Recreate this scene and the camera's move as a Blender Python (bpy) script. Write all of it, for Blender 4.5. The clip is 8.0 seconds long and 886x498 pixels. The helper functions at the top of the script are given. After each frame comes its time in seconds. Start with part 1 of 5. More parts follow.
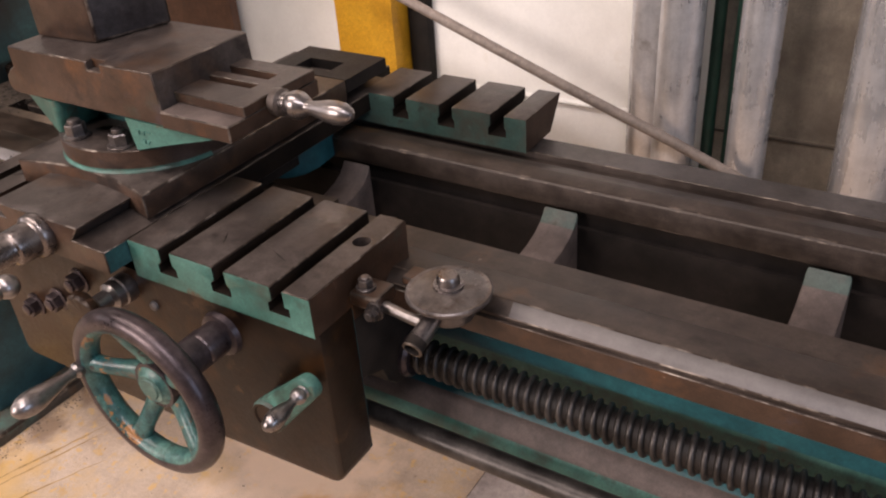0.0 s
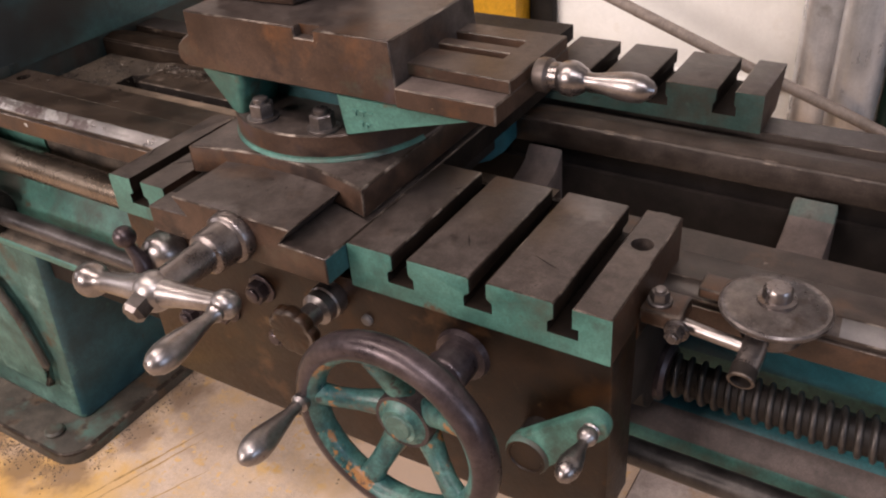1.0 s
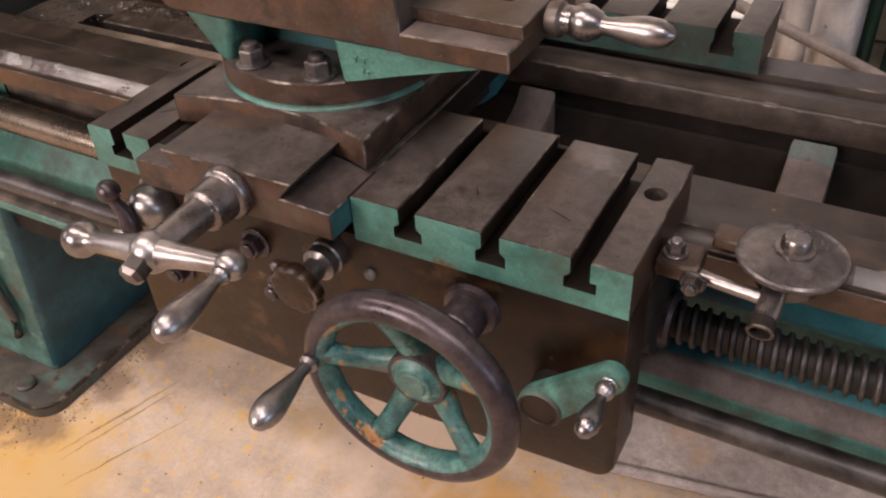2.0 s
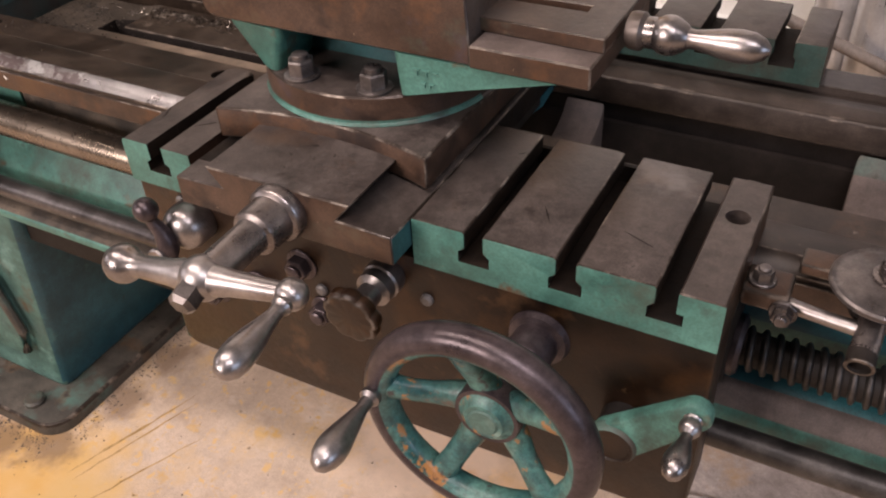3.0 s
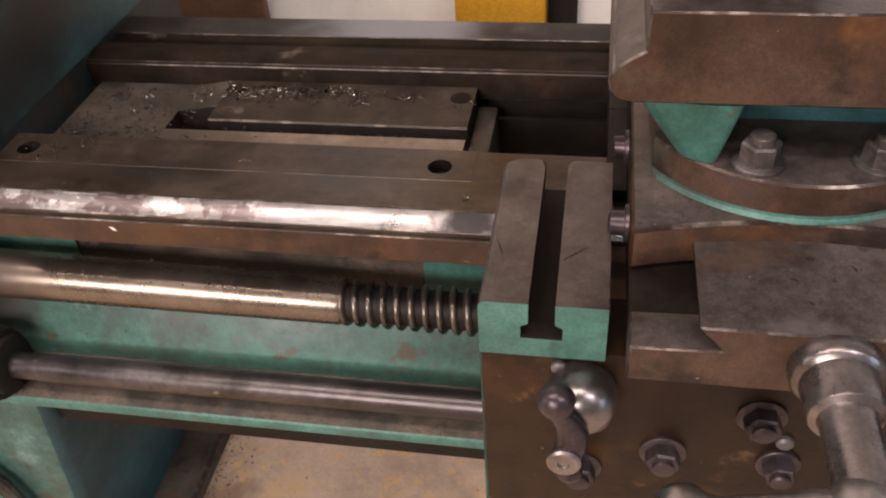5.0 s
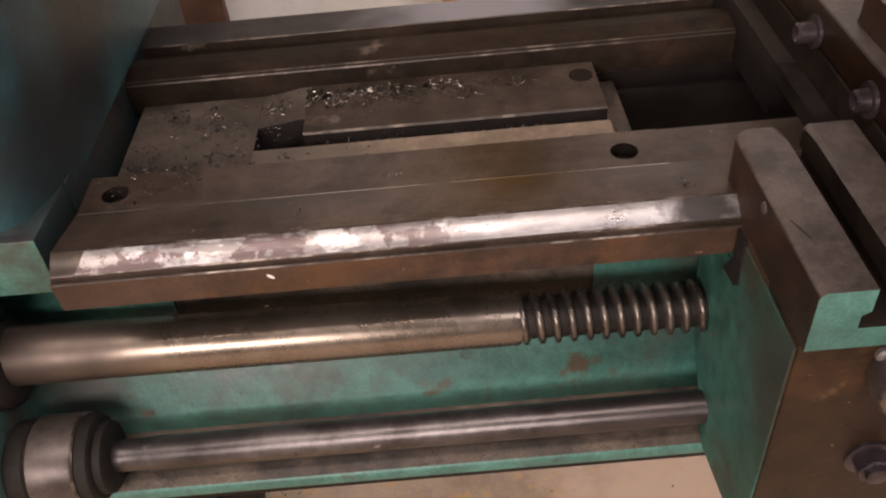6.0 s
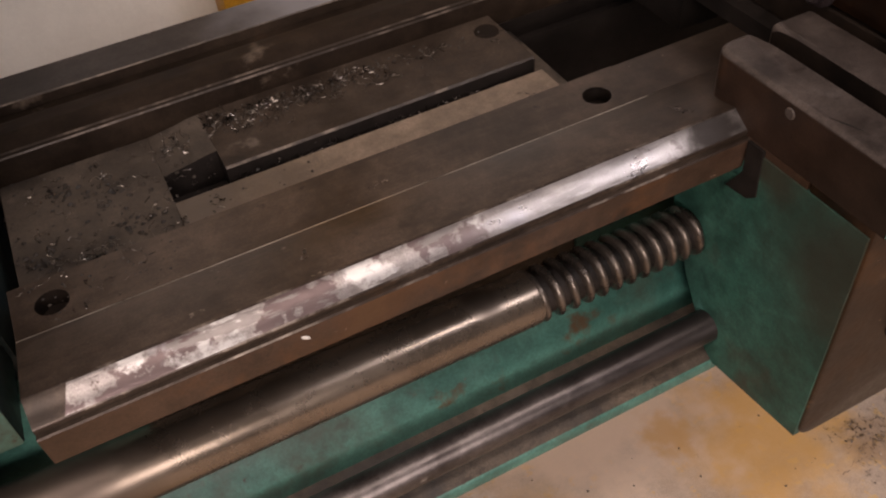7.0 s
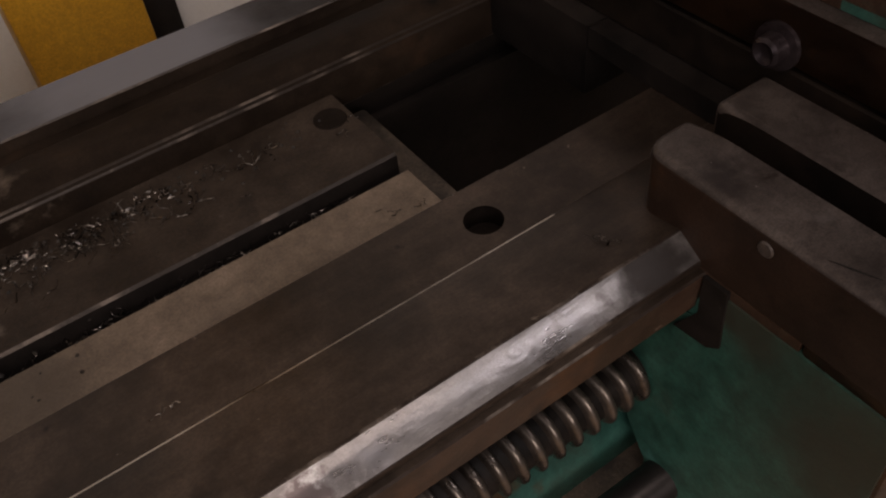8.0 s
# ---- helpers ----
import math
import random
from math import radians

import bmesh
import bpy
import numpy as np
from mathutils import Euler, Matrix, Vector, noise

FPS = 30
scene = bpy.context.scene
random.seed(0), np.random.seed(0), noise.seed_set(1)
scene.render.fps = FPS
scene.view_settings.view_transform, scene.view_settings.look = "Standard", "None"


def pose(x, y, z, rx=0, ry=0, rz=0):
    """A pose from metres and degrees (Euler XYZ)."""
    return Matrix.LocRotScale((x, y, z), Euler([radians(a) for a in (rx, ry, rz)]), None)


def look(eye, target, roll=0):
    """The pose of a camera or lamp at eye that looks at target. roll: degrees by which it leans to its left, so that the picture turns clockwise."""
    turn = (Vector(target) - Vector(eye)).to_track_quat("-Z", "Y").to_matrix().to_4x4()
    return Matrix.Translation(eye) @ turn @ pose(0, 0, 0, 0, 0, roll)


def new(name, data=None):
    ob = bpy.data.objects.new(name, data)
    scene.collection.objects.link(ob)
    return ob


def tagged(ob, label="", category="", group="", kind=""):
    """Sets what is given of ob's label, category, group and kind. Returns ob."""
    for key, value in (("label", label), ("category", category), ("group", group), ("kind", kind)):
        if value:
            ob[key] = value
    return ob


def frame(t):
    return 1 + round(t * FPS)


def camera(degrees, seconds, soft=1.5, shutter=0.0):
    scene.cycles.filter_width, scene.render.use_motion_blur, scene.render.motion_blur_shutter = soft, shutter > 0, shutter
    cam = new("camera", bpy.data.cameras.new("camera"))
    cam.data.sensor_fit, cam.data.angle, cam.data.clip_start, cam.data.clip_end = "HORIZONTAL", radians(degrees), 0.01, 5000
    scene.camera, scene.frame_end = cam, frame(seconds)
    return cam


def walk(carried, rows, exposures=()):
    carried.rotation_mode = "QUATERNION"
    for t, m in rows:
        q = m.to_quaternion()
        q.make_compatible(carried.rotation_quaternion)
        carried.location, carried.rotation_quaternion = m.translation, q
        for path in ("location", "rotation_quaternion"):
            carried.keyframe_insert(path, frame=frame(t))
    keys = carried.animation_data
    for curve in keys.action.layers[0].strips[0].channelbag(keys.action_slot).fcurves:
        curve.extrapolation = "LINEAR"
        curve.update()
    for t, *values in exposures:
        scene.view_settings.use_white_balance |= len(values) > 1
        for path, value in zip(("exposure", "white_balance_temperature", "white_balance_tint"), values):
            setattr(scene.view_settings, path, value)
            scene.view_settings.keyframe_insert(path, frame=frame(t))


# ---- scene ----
cam = camera(54.5, 8.0, soft=2.1)
PATH = [
    (0, (0.724, -0.474, 1.256), (-0.223, 0.933, 0.196), -4.4),
    (0.3, (0.6456, -0.4468, 1.2363), (-0.1819, 0.6807, 0.3609), -5.75),
    (0.5, (0.593, -0.445, 1.227), (-0.419, 0.911, 0.161), -5.9),
    (0.8, (0.4894, -0.4660, 1.2120), (-0.3157, 0.6637, 0.3187), -5.32),
    (1, (0.428, -0.486, 1.21), (-0.5, 0.899, 0.106), -4.7),
    (1.2, (0.3921, -0.4929, 1.2055), (-0.3306, 0.6546, 0.2655), -4.18),
    (1.5, (0.382, -0.482, 1.212), (-0.438, 0.876, -0.005), -4.2),
    (1.7, (0.3808, -0.4865, 1.2155), (-0.2853, 0.6278, 0.1971), -4.11),
    (2.8, (0.3217, -0.4739, 1.2070), (-0.3216, 0.6509, 0.1855), -3.07),
    (3, (0.297, -0.473, 1.204), (-0.481, 0.896, -0.029), -3.1),
    (3.2, (0.2519, -0.4497, 1.1989), (-0.3998, 0.6735, 0.1810), -3.86),
    (3.5, (0.17, -0.404, 1.198), (-0.646, 0.937, -0.04), -5.5),
    (3.8, (0.1038, -0.3672, 1.1903), (-0.5803, 0.7334, 0.1689), -6.76),
    (4, (0.068, -0.357, 1.188), (-0.741, 0.974, -0.066), -7.4),
    (4.2, (0.0205, -0.3635, 1.1854), (-0.5952, 0.7619, 0.1476), -7.02),
    (4.5, (-0.081, -0.388, 1.18), (-0.665, 1.056, -0.074), -5.7),
    (4.7, (-0.1552, -0.3994, 1.1796), (-0.5322, 0.8197, 0.1336), -4.85),
    (5.8, (-0.4528, -0.3291, 1.1429), (-0.5461, 0.9196, 0.0685), -5.75),
    (6, (-0.51, -0.323, 1.141), (-0.534, 1.178, -0.181), -5.6),
    (6.2, (-0.5682, -0.3147, 1.1454), (-0.4997, 0.8974, 0.0280), -5.61),
    (6.5, (-0.654, -0.295, 1.144), (-0.375, 1.129, -0.232), -5.3),
    (6.8, (-0.6888, -0.2546, 1.1488), (-0.3294, 0.8503, -0.0227), -5.72),
    (7, (-0.682, -0.215, 1.127), (-0.142, 1.089, -0.289), -6.3),
    (7.2, (-0.6583, -0.1720, 1.1125), (-0.1552, 0.8706, -0.0632), -6.42),
    (7.5, (-0.613, -0.115, 1.089), (0.056, 1.114, -0.34), -6.3),
    (7.7, (-0.5823, -0.0877, 1.0746), (-0.0236, 0.9232, -0.1038), -6.98),
    (8, (-0.549, -0.051, 1.062), (0.143, 1.15, -0.379), -7.2),
]
EXPOSURES = [(0, -0.35, 6780, 24), (3.0, -0.25, 6780, 24), (3.5, -0.38, 6780, 24), (4.0, -0.42, 6780, 24), (4.5, -0.26, 6780, 24), (6.0, -0.40, 6780, 24), (6.5, -0.48, 6850, 25), (7.0, -0.87, 6950, 25), (7.5, -1.33, 6780, 24), (8.0, -1.78, 6780, 22)]
walk(cam, [(t, look(eye, target, roll)) for t, eye, target, roll in PATH], EXPOSURES)

# ---- light ----
world = bpy.data.worlds.new("world")
world.use_nodes = True
scene.world = world
world.node_tree.nodes["Background"].inputs[0].default_value = (0.55, 0.65, 0.8, 1)
world.node_tree.nodes["Background"].inputs[1].default_value = 0.05


def area(name, eye, target, sx, sy, watts, colour):
    d = bpy.data.lights.new(name, "AREA")
    d.shape, d.size, d.size_y, d.energy, d.color = "RECTANGLE", sx, sy, watts, colour
    ob = new(name, d)
    ob.matrix_world = look(eye, target)
    return ob


area("tube_lamp", (1.35, -1.45, 3.3), (1.35, -1.45, 0), 1.5, 0.4, 66, (0.97, 0.98, 1.0))
area("warm_tube_lamp", (-1.25, -0.75, 3.3), (-1.25, -0.75, 0), 2.7, 0.3, 84, (1.0, 0.92, 0.82))
area("window_daylight", (4.45, -1.3, 1.8), (0.0, 0.2, 1.0), 1.6, 1.3, 46, (0.55, 0.76, 1.0))
area("west_window_daylight", (-4.45, -1.5, 1.9), (0.0, 0.2, 0.8), 1.7, 1.3, 28, (0.97, 0.96, 0.95))
area("high_window_daylight", (-1.95, -4.15, 2.6), (-0.9, 0.2, 0.9), 2.5, 1.3, 280, (1.0, 0.93, 0.85))


# ---- materials ----
def material(name, dark, light, rough=(0.45, 0.7), metal=0.0, scale=9.0, grain=180.0, bump=0.12,
             spots=None, streak=None, contrast=(0.35, 0.65), spec=0.5, fine=0.25, mottle=0.45, speck=0.35):
    """Variation at several scales between two colours; spots: (colour, scale, from, to, along the streak); streak stretches the grain; speck: millimetre grit."""
    m = bpy.data.materials.new(name)
    m.use_nodes = True
    nt = m.node_tree
    nodes, link = nt.nodes, nt.links.new
    bsdf = nodes["Principled BSDF"]
    co = nodes.new("ShaderNodeTexCoord")
    mp = nodes.new("ShaderNodeMapping")
    link(co.outputs["Object"], mp.inputs[0])
    if streak:
        mp.inputs["Scale"].default_value = streak

    def noise_tex(s, detail, src, rough_=0.6):
        n = nodes.new("ShaderNodeTexNoise")
        n.inputs["Scale"].default_value, n.inputs["Detail"].default_value, n.inputs["Roughness"].default_value = s, detail, rough_
        link(src, n.inputs["Vector"])
        return n.outputs[0]

    def ramp(src, a, b, ca, cb):
        r = nodes.new("ShaderNodeValToRGB")
        r.color_ramp.elements[0].position, r.color_ramp.elements[1].position = a, b
        r.color_ramp.elements[0].color, r.color_ramp.elements[1].color = (*ca, 1), (*cb, 1)
        link(src, r.inputs[0])
        return r.outputs[0]

    def blend(fac, a, b, kind="MIX"):
        x = nodes.new("ShaderNodeMix")
        x.data_type, x.blend_type = "RGBA", kind
        if isinstance(fac, float):
            x.inputs[0].default_value = fac
        else:
            link(fac, x.inputs[0])
        for s, v in ((x.inputs[6], a), (x.inputs[7], b)):
            if isinstance(v, tuple):
                s.default_value = (*v, 1)
            else:
                link(v, s)
        return x.outputs[2]

    big = noise_tex(scale, 7.0, co.outputs["Object"])
    small = noise_tex(grain, 4.0, mp.outputs[0], 0.7)
    col = ramp(big, contrast[0], contrast[1], dark, light)
    col = blend(fine, col, ramp(small, 0.3, 0.7, (0.25, 0.25, 0.25), (1, 1, 1)), "MULTIPLY")
    mid = noise_tex(scale * 4.3, 5.0, co.outputs["Object"], 0.7)
    col = blend(mottle, col, ramp(mid, 0.36, 0.62, (0.35, 0.33, 0.31), (1.15, 1.13, 1.1)), "MULTIPLY")
    grit = noise_tex(grain * 4.2, 3.0, co.outputs["Object"], 0.75)
    col = blend(speck, col, ramp(grit, 0.36, 0.62, (0.42, 0.40, 0.38), (1.28, 1.26, 1.22)), "MULTIPLY")
    for colour, s, a, b, *along in spots or ():
        mask = ramp(noise_tex(s, 6.0, (mp if along else co).outputs["Vector" if along else "Object"], 0.65), a, b, (0, 0, 0), (1, 1, 1))
        col = blend(mask, col, colour)
    link(col, bsdf.inputs["Base Color"])
    rr = nodes.new("ShaderNodeMapRange")
    rr.inputs[1].default_value, rr.inputs[2].default_value = 0.3, 0.7
    rr.inputs[3].default_value, rr.inputs[4].default_value = rough
    mixr = nodes.new("ShaderNodeMath")
    mixr.operation = "ADD"
    half = nodes.new("ShaderNodeMath")
    half.operation, half.inputs[1].default_value = "MULTIPLY_ADD", 0.5
    link(small, half.inputs[0])
    link(big, mixr.inputs[0])
    half.inputs[2].default_value = -0.25
    link(half.outputs[0], mixr.inputs[1])
    link(mixr.outputs[0], rr.inputs[0])
    link(rr.outputs[0], bsdf.inputs["Roughness"])
    bsdf.inputs["Metallic"].default_value = metal
    bsdf.inputs["Specular IOR Level"].default_value = spec
    bp = nodes.new("ShaderNodeBump")
    bp.inputs["Strength"].default_value, bp.inputs["Distance"].default_value = bump, 0.002
    link(small, bp.inputs["Height"])
    bp2 = nodes.new("ShaderNodeBump")
    bp2.inputs["Strength"].default_value, bp2.inputs["Distance"].default_value = bump, 0.01
    link(big, bp2.inputs["Height"])
    link(bp.outputs[0], bp2.inputs["Normal"])
    link(bp2.outputs[0], bsdf.inputs["Normal"])
    return m


IRON = material("worn_oily_iron", (0.058, 0.045, 0.041), (0.124, 0.101, 0.092), (0.31, 0.54), 0.35, 14, 220, 0.14, speck=0.5,
                spots=[((0.028, 0.021, 0.019), 22, 0.58, 0.70), ((0.185, 0.163, 0.155), 9, 0.62, 0.80), ((0.100, 0.054, 0.030), 6, 0.57, 0.74), ((0.028, 0.020, 0.017), 75, 0.655, 0.71),
                       ((0.23, 0.20, 0.185), 130, 0.70, 0.74)], fine=0.45)
# Greasy iron; inside recesses its darkness also stands for shade.
IRON_DARK = material("greasy_shaded_iron", (0.010, 0.0085, 0.008), (0.026, 0.020, 0.0175), (0.48, 0.68), 0.0, 12, 200, 0.12, spec=0.22)
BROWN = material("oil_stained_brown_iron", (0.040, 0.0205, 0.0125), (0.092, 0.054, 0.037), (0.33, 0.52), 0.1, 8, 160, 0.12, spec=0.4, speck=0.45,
                 spots=[((0.120, 0.050, 0.019), 12, 0.57, 0.74), ((0.017, 0.010, 0.0075), 14, 0.55, 0.68), ((0.046, 0.062, 0.048), 10, 0.60, 0.72), ((0.15, 0.090, 0.055), 26, 0.65, 0.8),
                        ((0.100, 0.044, 0.017), 5, 0.57, 0.74), ((0.052, 0.038, 0.045), 17, 0.62, 0.72), ((0.20, 0.14, 0.10), 110, 0.70, 0.73)])
BROWN_DARK = material("dark_brown_iron", (0.020, 0.011, 0.0075), (0.050, 0.028, 0.019), (0.36, 0.55), 0.05, 8, 160, 0.12, spec=0.3, speck=0.45,
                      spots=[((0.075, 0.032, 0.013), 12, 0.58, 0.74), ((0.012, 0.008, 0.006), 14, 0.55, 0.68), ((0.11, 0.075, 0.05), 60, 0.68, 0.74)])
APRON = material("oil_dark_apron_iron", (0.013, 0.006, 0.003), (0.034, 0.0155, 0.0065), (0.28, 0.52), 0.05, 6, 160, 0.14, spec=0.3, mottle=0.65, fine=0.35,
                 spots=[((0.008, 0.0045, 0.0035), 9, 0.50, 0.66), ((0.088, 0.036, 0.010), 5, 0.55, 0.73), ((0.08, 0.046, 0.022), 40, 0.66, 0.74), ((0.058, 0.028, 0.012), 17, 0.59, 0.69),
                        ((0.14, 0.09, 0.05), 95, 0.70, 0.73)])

# Darker copy of GREEN, with the left side's shade put into it.
GREEN_SHADE = material("shaded_green_paint", (0.016, 0.085, 0.066), (0.042, 0.150, 0.118), (0.42, 0.6), 0.0, 8, 90, 0.14, mottle=0.7, fine=0.4,
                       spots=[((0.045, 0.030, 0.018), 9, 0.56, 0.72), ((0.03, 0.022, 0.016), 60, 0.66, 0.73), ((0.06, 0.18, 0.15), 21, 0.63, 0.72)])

WAY = material("ground_way_iron", (0.041, 0.029, 0.0215), (0.098, 0.072, 0.056), (0.28, 0.44), 0.5, 12, 160, 0.08, streak=(0.12, 1, 1),
               spots=[((0.024, 0.017, 0.013), 14, 0.56, 0.70), ((0.17, 0.14, 0.115), 70, 0.68, 0.72), ((0.018, 0.013, 0.011), 48, 0.65, 0.71), ((0.085, 0.050, 0.030), 10, 0.62, 0.74)], fine=0.4)
WAY_OILY = material("oily_dark_way", (0.036, 0.026, 0.021), (0.086, 0.066, 0.056), (0.34, 0.52), 0.3, 12, 160, 0.08, streak=(0.12, 1, 1), fine=0.4, spec=0.4,
                    spots=[((0.020, 0.014, 0.011), 14, 0.55, 0.68), ((0.105, 0.055, 0.028), 8, 0.60, 0.74), ((0.15, 0.125, 0.105), 70, 0.69, 0.73)])
POLISH = material("scraped_bright_steel", (0.22, 0.20, 0.20), (0.42, 0.40, 0.392), (0.26, 0.44), 0.8, 22, 240, 0.16, streak=(0.2, 1, 1), mottle=0.3,
                  spots=[((0.115, 0.086, 0.085), 11, 0.54, 0.565), ((0.46, 0.45, 0.445), 20, 0.57, 0.62), ((0.25, 0.24, 0.255), 9, 0.54, 0.60), ((0.17, 0.155, 0.15), 90, 0.57, 0.61, 1),
                         ((0.10, 0.075, 0.07), 34, 0.64, 0.67)])
EDGE = material("rubbed_bare_edge", (0.060, 0.044, 0.036), (0.46, 0.40, 0.35), (0.28, 0.45), 0.6, 30, 300, 0.05, contrast=(0.50, 0.72))
GREEN = material("chipped_green_paint", (0.034, 0.130, 0.108), (0.078, 0.222, 0.184), (0.36, 0.56), 0.0, 9, 90, 0.14,
                 spots=[((0.034, 0.062, 0.05), 22, 0.57, 0.70), ((0.035, 0.022, 0.014), 60, 0.65, 0.71), ((0.045, 0.040, 0.028), 7, 0.55, 0.72), ((0.10, 0.28, 0.235), 13, 0.62, 0.74),
                        ((0.075, 0.045, 0.024), 17, 0.62, 0.70), ((0.13, 0.11, 0.09), 120, 0.70, 0.73)])
TEAL_CLEAN = material("blue_teal_paint", (0.012, 0.095, 0.120), (0.022, 0.150, 0.170), (0.4, 0.6), 0.0, 7, 80, 0.08)
DUST = material("grey_brown_oily_dust", (0.080, 0.060, 0.053), (0.150, 0.116, 0.104), (0.6, 0.85), 0.0, 12, 160, 0.25,
                spots=[((0.045, 0.035, 0.028), 16, 0.58, 0.72)])
ROD = material("rubbed_feed_rod_steel", (0.075, 0.067, 0.068), (0.185, 0.168, 0.166), (0.28, 0.46), 0.8, 12, 180, 0.08, mottle=0.4, speck=0.25,
               spots=[((0.040, 0.033, 0.032), 13, 0.57, 0.70), ((0.045, 0.034, 0.030), 46, 0.64, 0.70), ((0.34, 0.32, 0.315), 30, 0.66, 0.72)])
REARWAY = material("dirty_shaded_rear_way", (0.014, 0.0095, 0.007), (0.036, 0.025, 0.018), (0.50, 0.72), 0.0, spec=0.06, scale=12, grain=160, bump=0.08, streak=(0.12, 1, 1),
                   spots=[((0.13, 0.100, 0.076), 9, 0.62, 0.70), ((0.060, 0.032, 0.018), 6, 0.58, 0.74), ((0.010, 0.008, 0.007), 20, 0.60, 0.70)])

DULL_EDGE = material("dull_worn_edge", (0.04, 0.030, 0.024), (0.26, 0.21, 0.175), (0.35, 0.5), 0.4, 30, 300, 0.05, contrast=(0.50, 0.70), streak=(0.3, 1, 1))
PEDESTAL_SHADED = material("shaded_pedestal_paint", (0.010, 0.058, 0.078), (0.026, 0.108, 0.132), (0.36, 0.55), 0.0, 7, 80, 0.14,
                     spots=[((0.016, 0.022, 0.022), 6, 0.56, 0.72), ((0.045, 0.14, 0.14), 13, 0.62, 0.74), ((0.05, 0.032, 0.02), 20, 0.64, 0.72)])
PLINTH = material("paint_stained_plinth", (0.040, 0.036, 0.030), (0.105, 0.090, 0.072), (0.45, 0.7), 0.0, 9, 120, 0.25, speck=0.5,
                  spots=[((0.050, 0.105, 0.088), 8, 0.53, 0.66), ((0.120, 0.062, 0.026), 12, 0.58, 0.70), ((0.020, 0.015, 0.012), 24, 0.58, 0.68)])
PEDESTAL = material("weathered_pedestal_paint", (0.050, 0.128, 0.112), (0.105, 0.235, 0.205), (0.40, 0.62), 0.0, 7, 90, 0.18, mottle=0.6,
                    spots=[((0.085, 0.052, 0.032), 8, 0.56, 0.68), ((0.030, 0.030, 0.024), 34, 0.62, 0.70), ((0.15, 0.27, 0.24), 15, 0.60, 0.72), ((0.045, 0.085, 0.080), 5, 0.52, 0.70)])
# Oily iron darkened further, standing for shade inside slots and holes.
SLOT = material("oily_shaded_slot_iron", (0.007, 0.005, 0.004), (0.020, 0.013, 0.009), (0.55, 0.75), 0.0, 16, 200, 0.12, spec=0.15)
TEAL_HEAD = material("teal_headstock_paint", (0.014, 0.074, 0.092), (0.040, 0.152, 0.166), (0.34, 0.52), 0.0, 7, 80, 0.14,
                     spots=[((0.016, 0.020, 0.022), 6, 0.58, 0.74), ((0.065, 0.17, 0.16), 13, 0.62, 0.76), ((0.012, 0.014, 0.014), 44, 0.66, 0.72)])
GREEN_DIRTY = material("grimy_green_paint", (0.034, 0.080, 0.068), (0.075, 0.150, 0.126), (0.45, 0.65), 0.0, 8, 90, 0.16,
                       spots=[((0.06, 0.043, 0.03), 9, 0.48, 0.64), ((0.03, 0.025, 0.018), 40, 0.60, 0.70), ((0.12, 0.18, 0.15), 14, 0.62, 0.76)])
TEAL = material("teal_shade_paint", (0.012, 0.058, 0.070), (0.032, 0.125, 0.135), (0.36, 0.55), 0.0, 7, 80, 0.14,
                spots=[((0.018, 0.020, 0.020), 6, 0.55, 0.72), ((0.065, 0.16, 0.15), 13, 0.62, 0.76), ((0.012, 0.014, 0.014), 44, 0.66, 0.72)])
# Grimy teal, darkened further for the faces that lie in shade.
TEAL_GRIMY_SHADED = material("grimy_shaded_teal_paint", (0.010, 0.014, 0.015), (0.022, 0.048, 0.052), (0.4, 0.6), 0.0, 5, 80, 0.12,
                      spots=[((0.026, 0.017, 0.014), 5, 0.50, 0.64), ((0.008, 0.007, 0.007), 14, 0.56, 0.68)])
WHEEL_GREEN = material("rusty_chipped_wheel_paint", (0.016, 0.085, 0.092), (0.085, 0.215, 0.185), (0.26, 0.5), 0.0, 26, 90, 0.18, mottle=0.75,
                       spots=[((0.09, 0.068, 0.052), 17, 0.59, 0.66), ((0.26, 0.120, 0.040), 31, 0.575, 0.605), ((0.16, 0.25, 0.21), 24, 0.60, 0.68), ((0.03, 0.024, 0.024), 52, 0.60, 0.67)])

STEEL = material("handled_bright_steel", (0.23, 0.210, 0.208), (0.42, 0.39, 0.386), (0.26, 0.40), 0.95, 12, 260, 0.03, mottle=0.3, speck=0.2,
                 spots=[((0.12, 0.095, 0.085), 26, 0.60, 0.74), ((0.10, 0.08, 0.075), 60, 0.68, 0.74)])
STEEL_DARK = material("tarnished_steel", (0.080, 0.070, 0.070), (0.20, 0.178, 0.172), (0.24, 0.45), 0.75, 24, 220, 0.08,
                      spots=[((0.06, 0.040, 0.030), 28, 0.56, 0.68), ((0.30, 0.27, 0.26), 17, 0.62, 0.72)])
COLLAR = material("handled_grey_steel", (0.15, 0.130, 0.126), (0.30, 0.266, 0.258), (0.20, 0.36), 0.9, 24, 220, 0.05, mottle=0.3, speck=0.2,
                  spots=[((0.07, 0.05, 0.04), 30, 0.60, 0.70)])
COLLAR_DULL = material("tarnished_brown_steel", (0.070, 0.056, 0.050), (0.145, 0.120, 0.108), (0.34, 0.5), 0.5, 16, 200, 0.06, mottle=0.3,
                       spots=[((0.04, 0.03, 0.026), 24, 0.60, 0.70)])
RIM = material("hand_polished_rim", (0.045, 0.034, 0.039), (0.105, 0.082, 0.088), (0.26, 0.42), 0.6, 26, 200, 0.08)
SHAFT = material("drawn_shaft_steel", (0.165, 0.132, 0.104), (0.29, 0.242, 0.198), (0.20, 0.33), 0.85, 7, 120, 0.004, mottle=0.22, speck=0.06, fine=0.08)
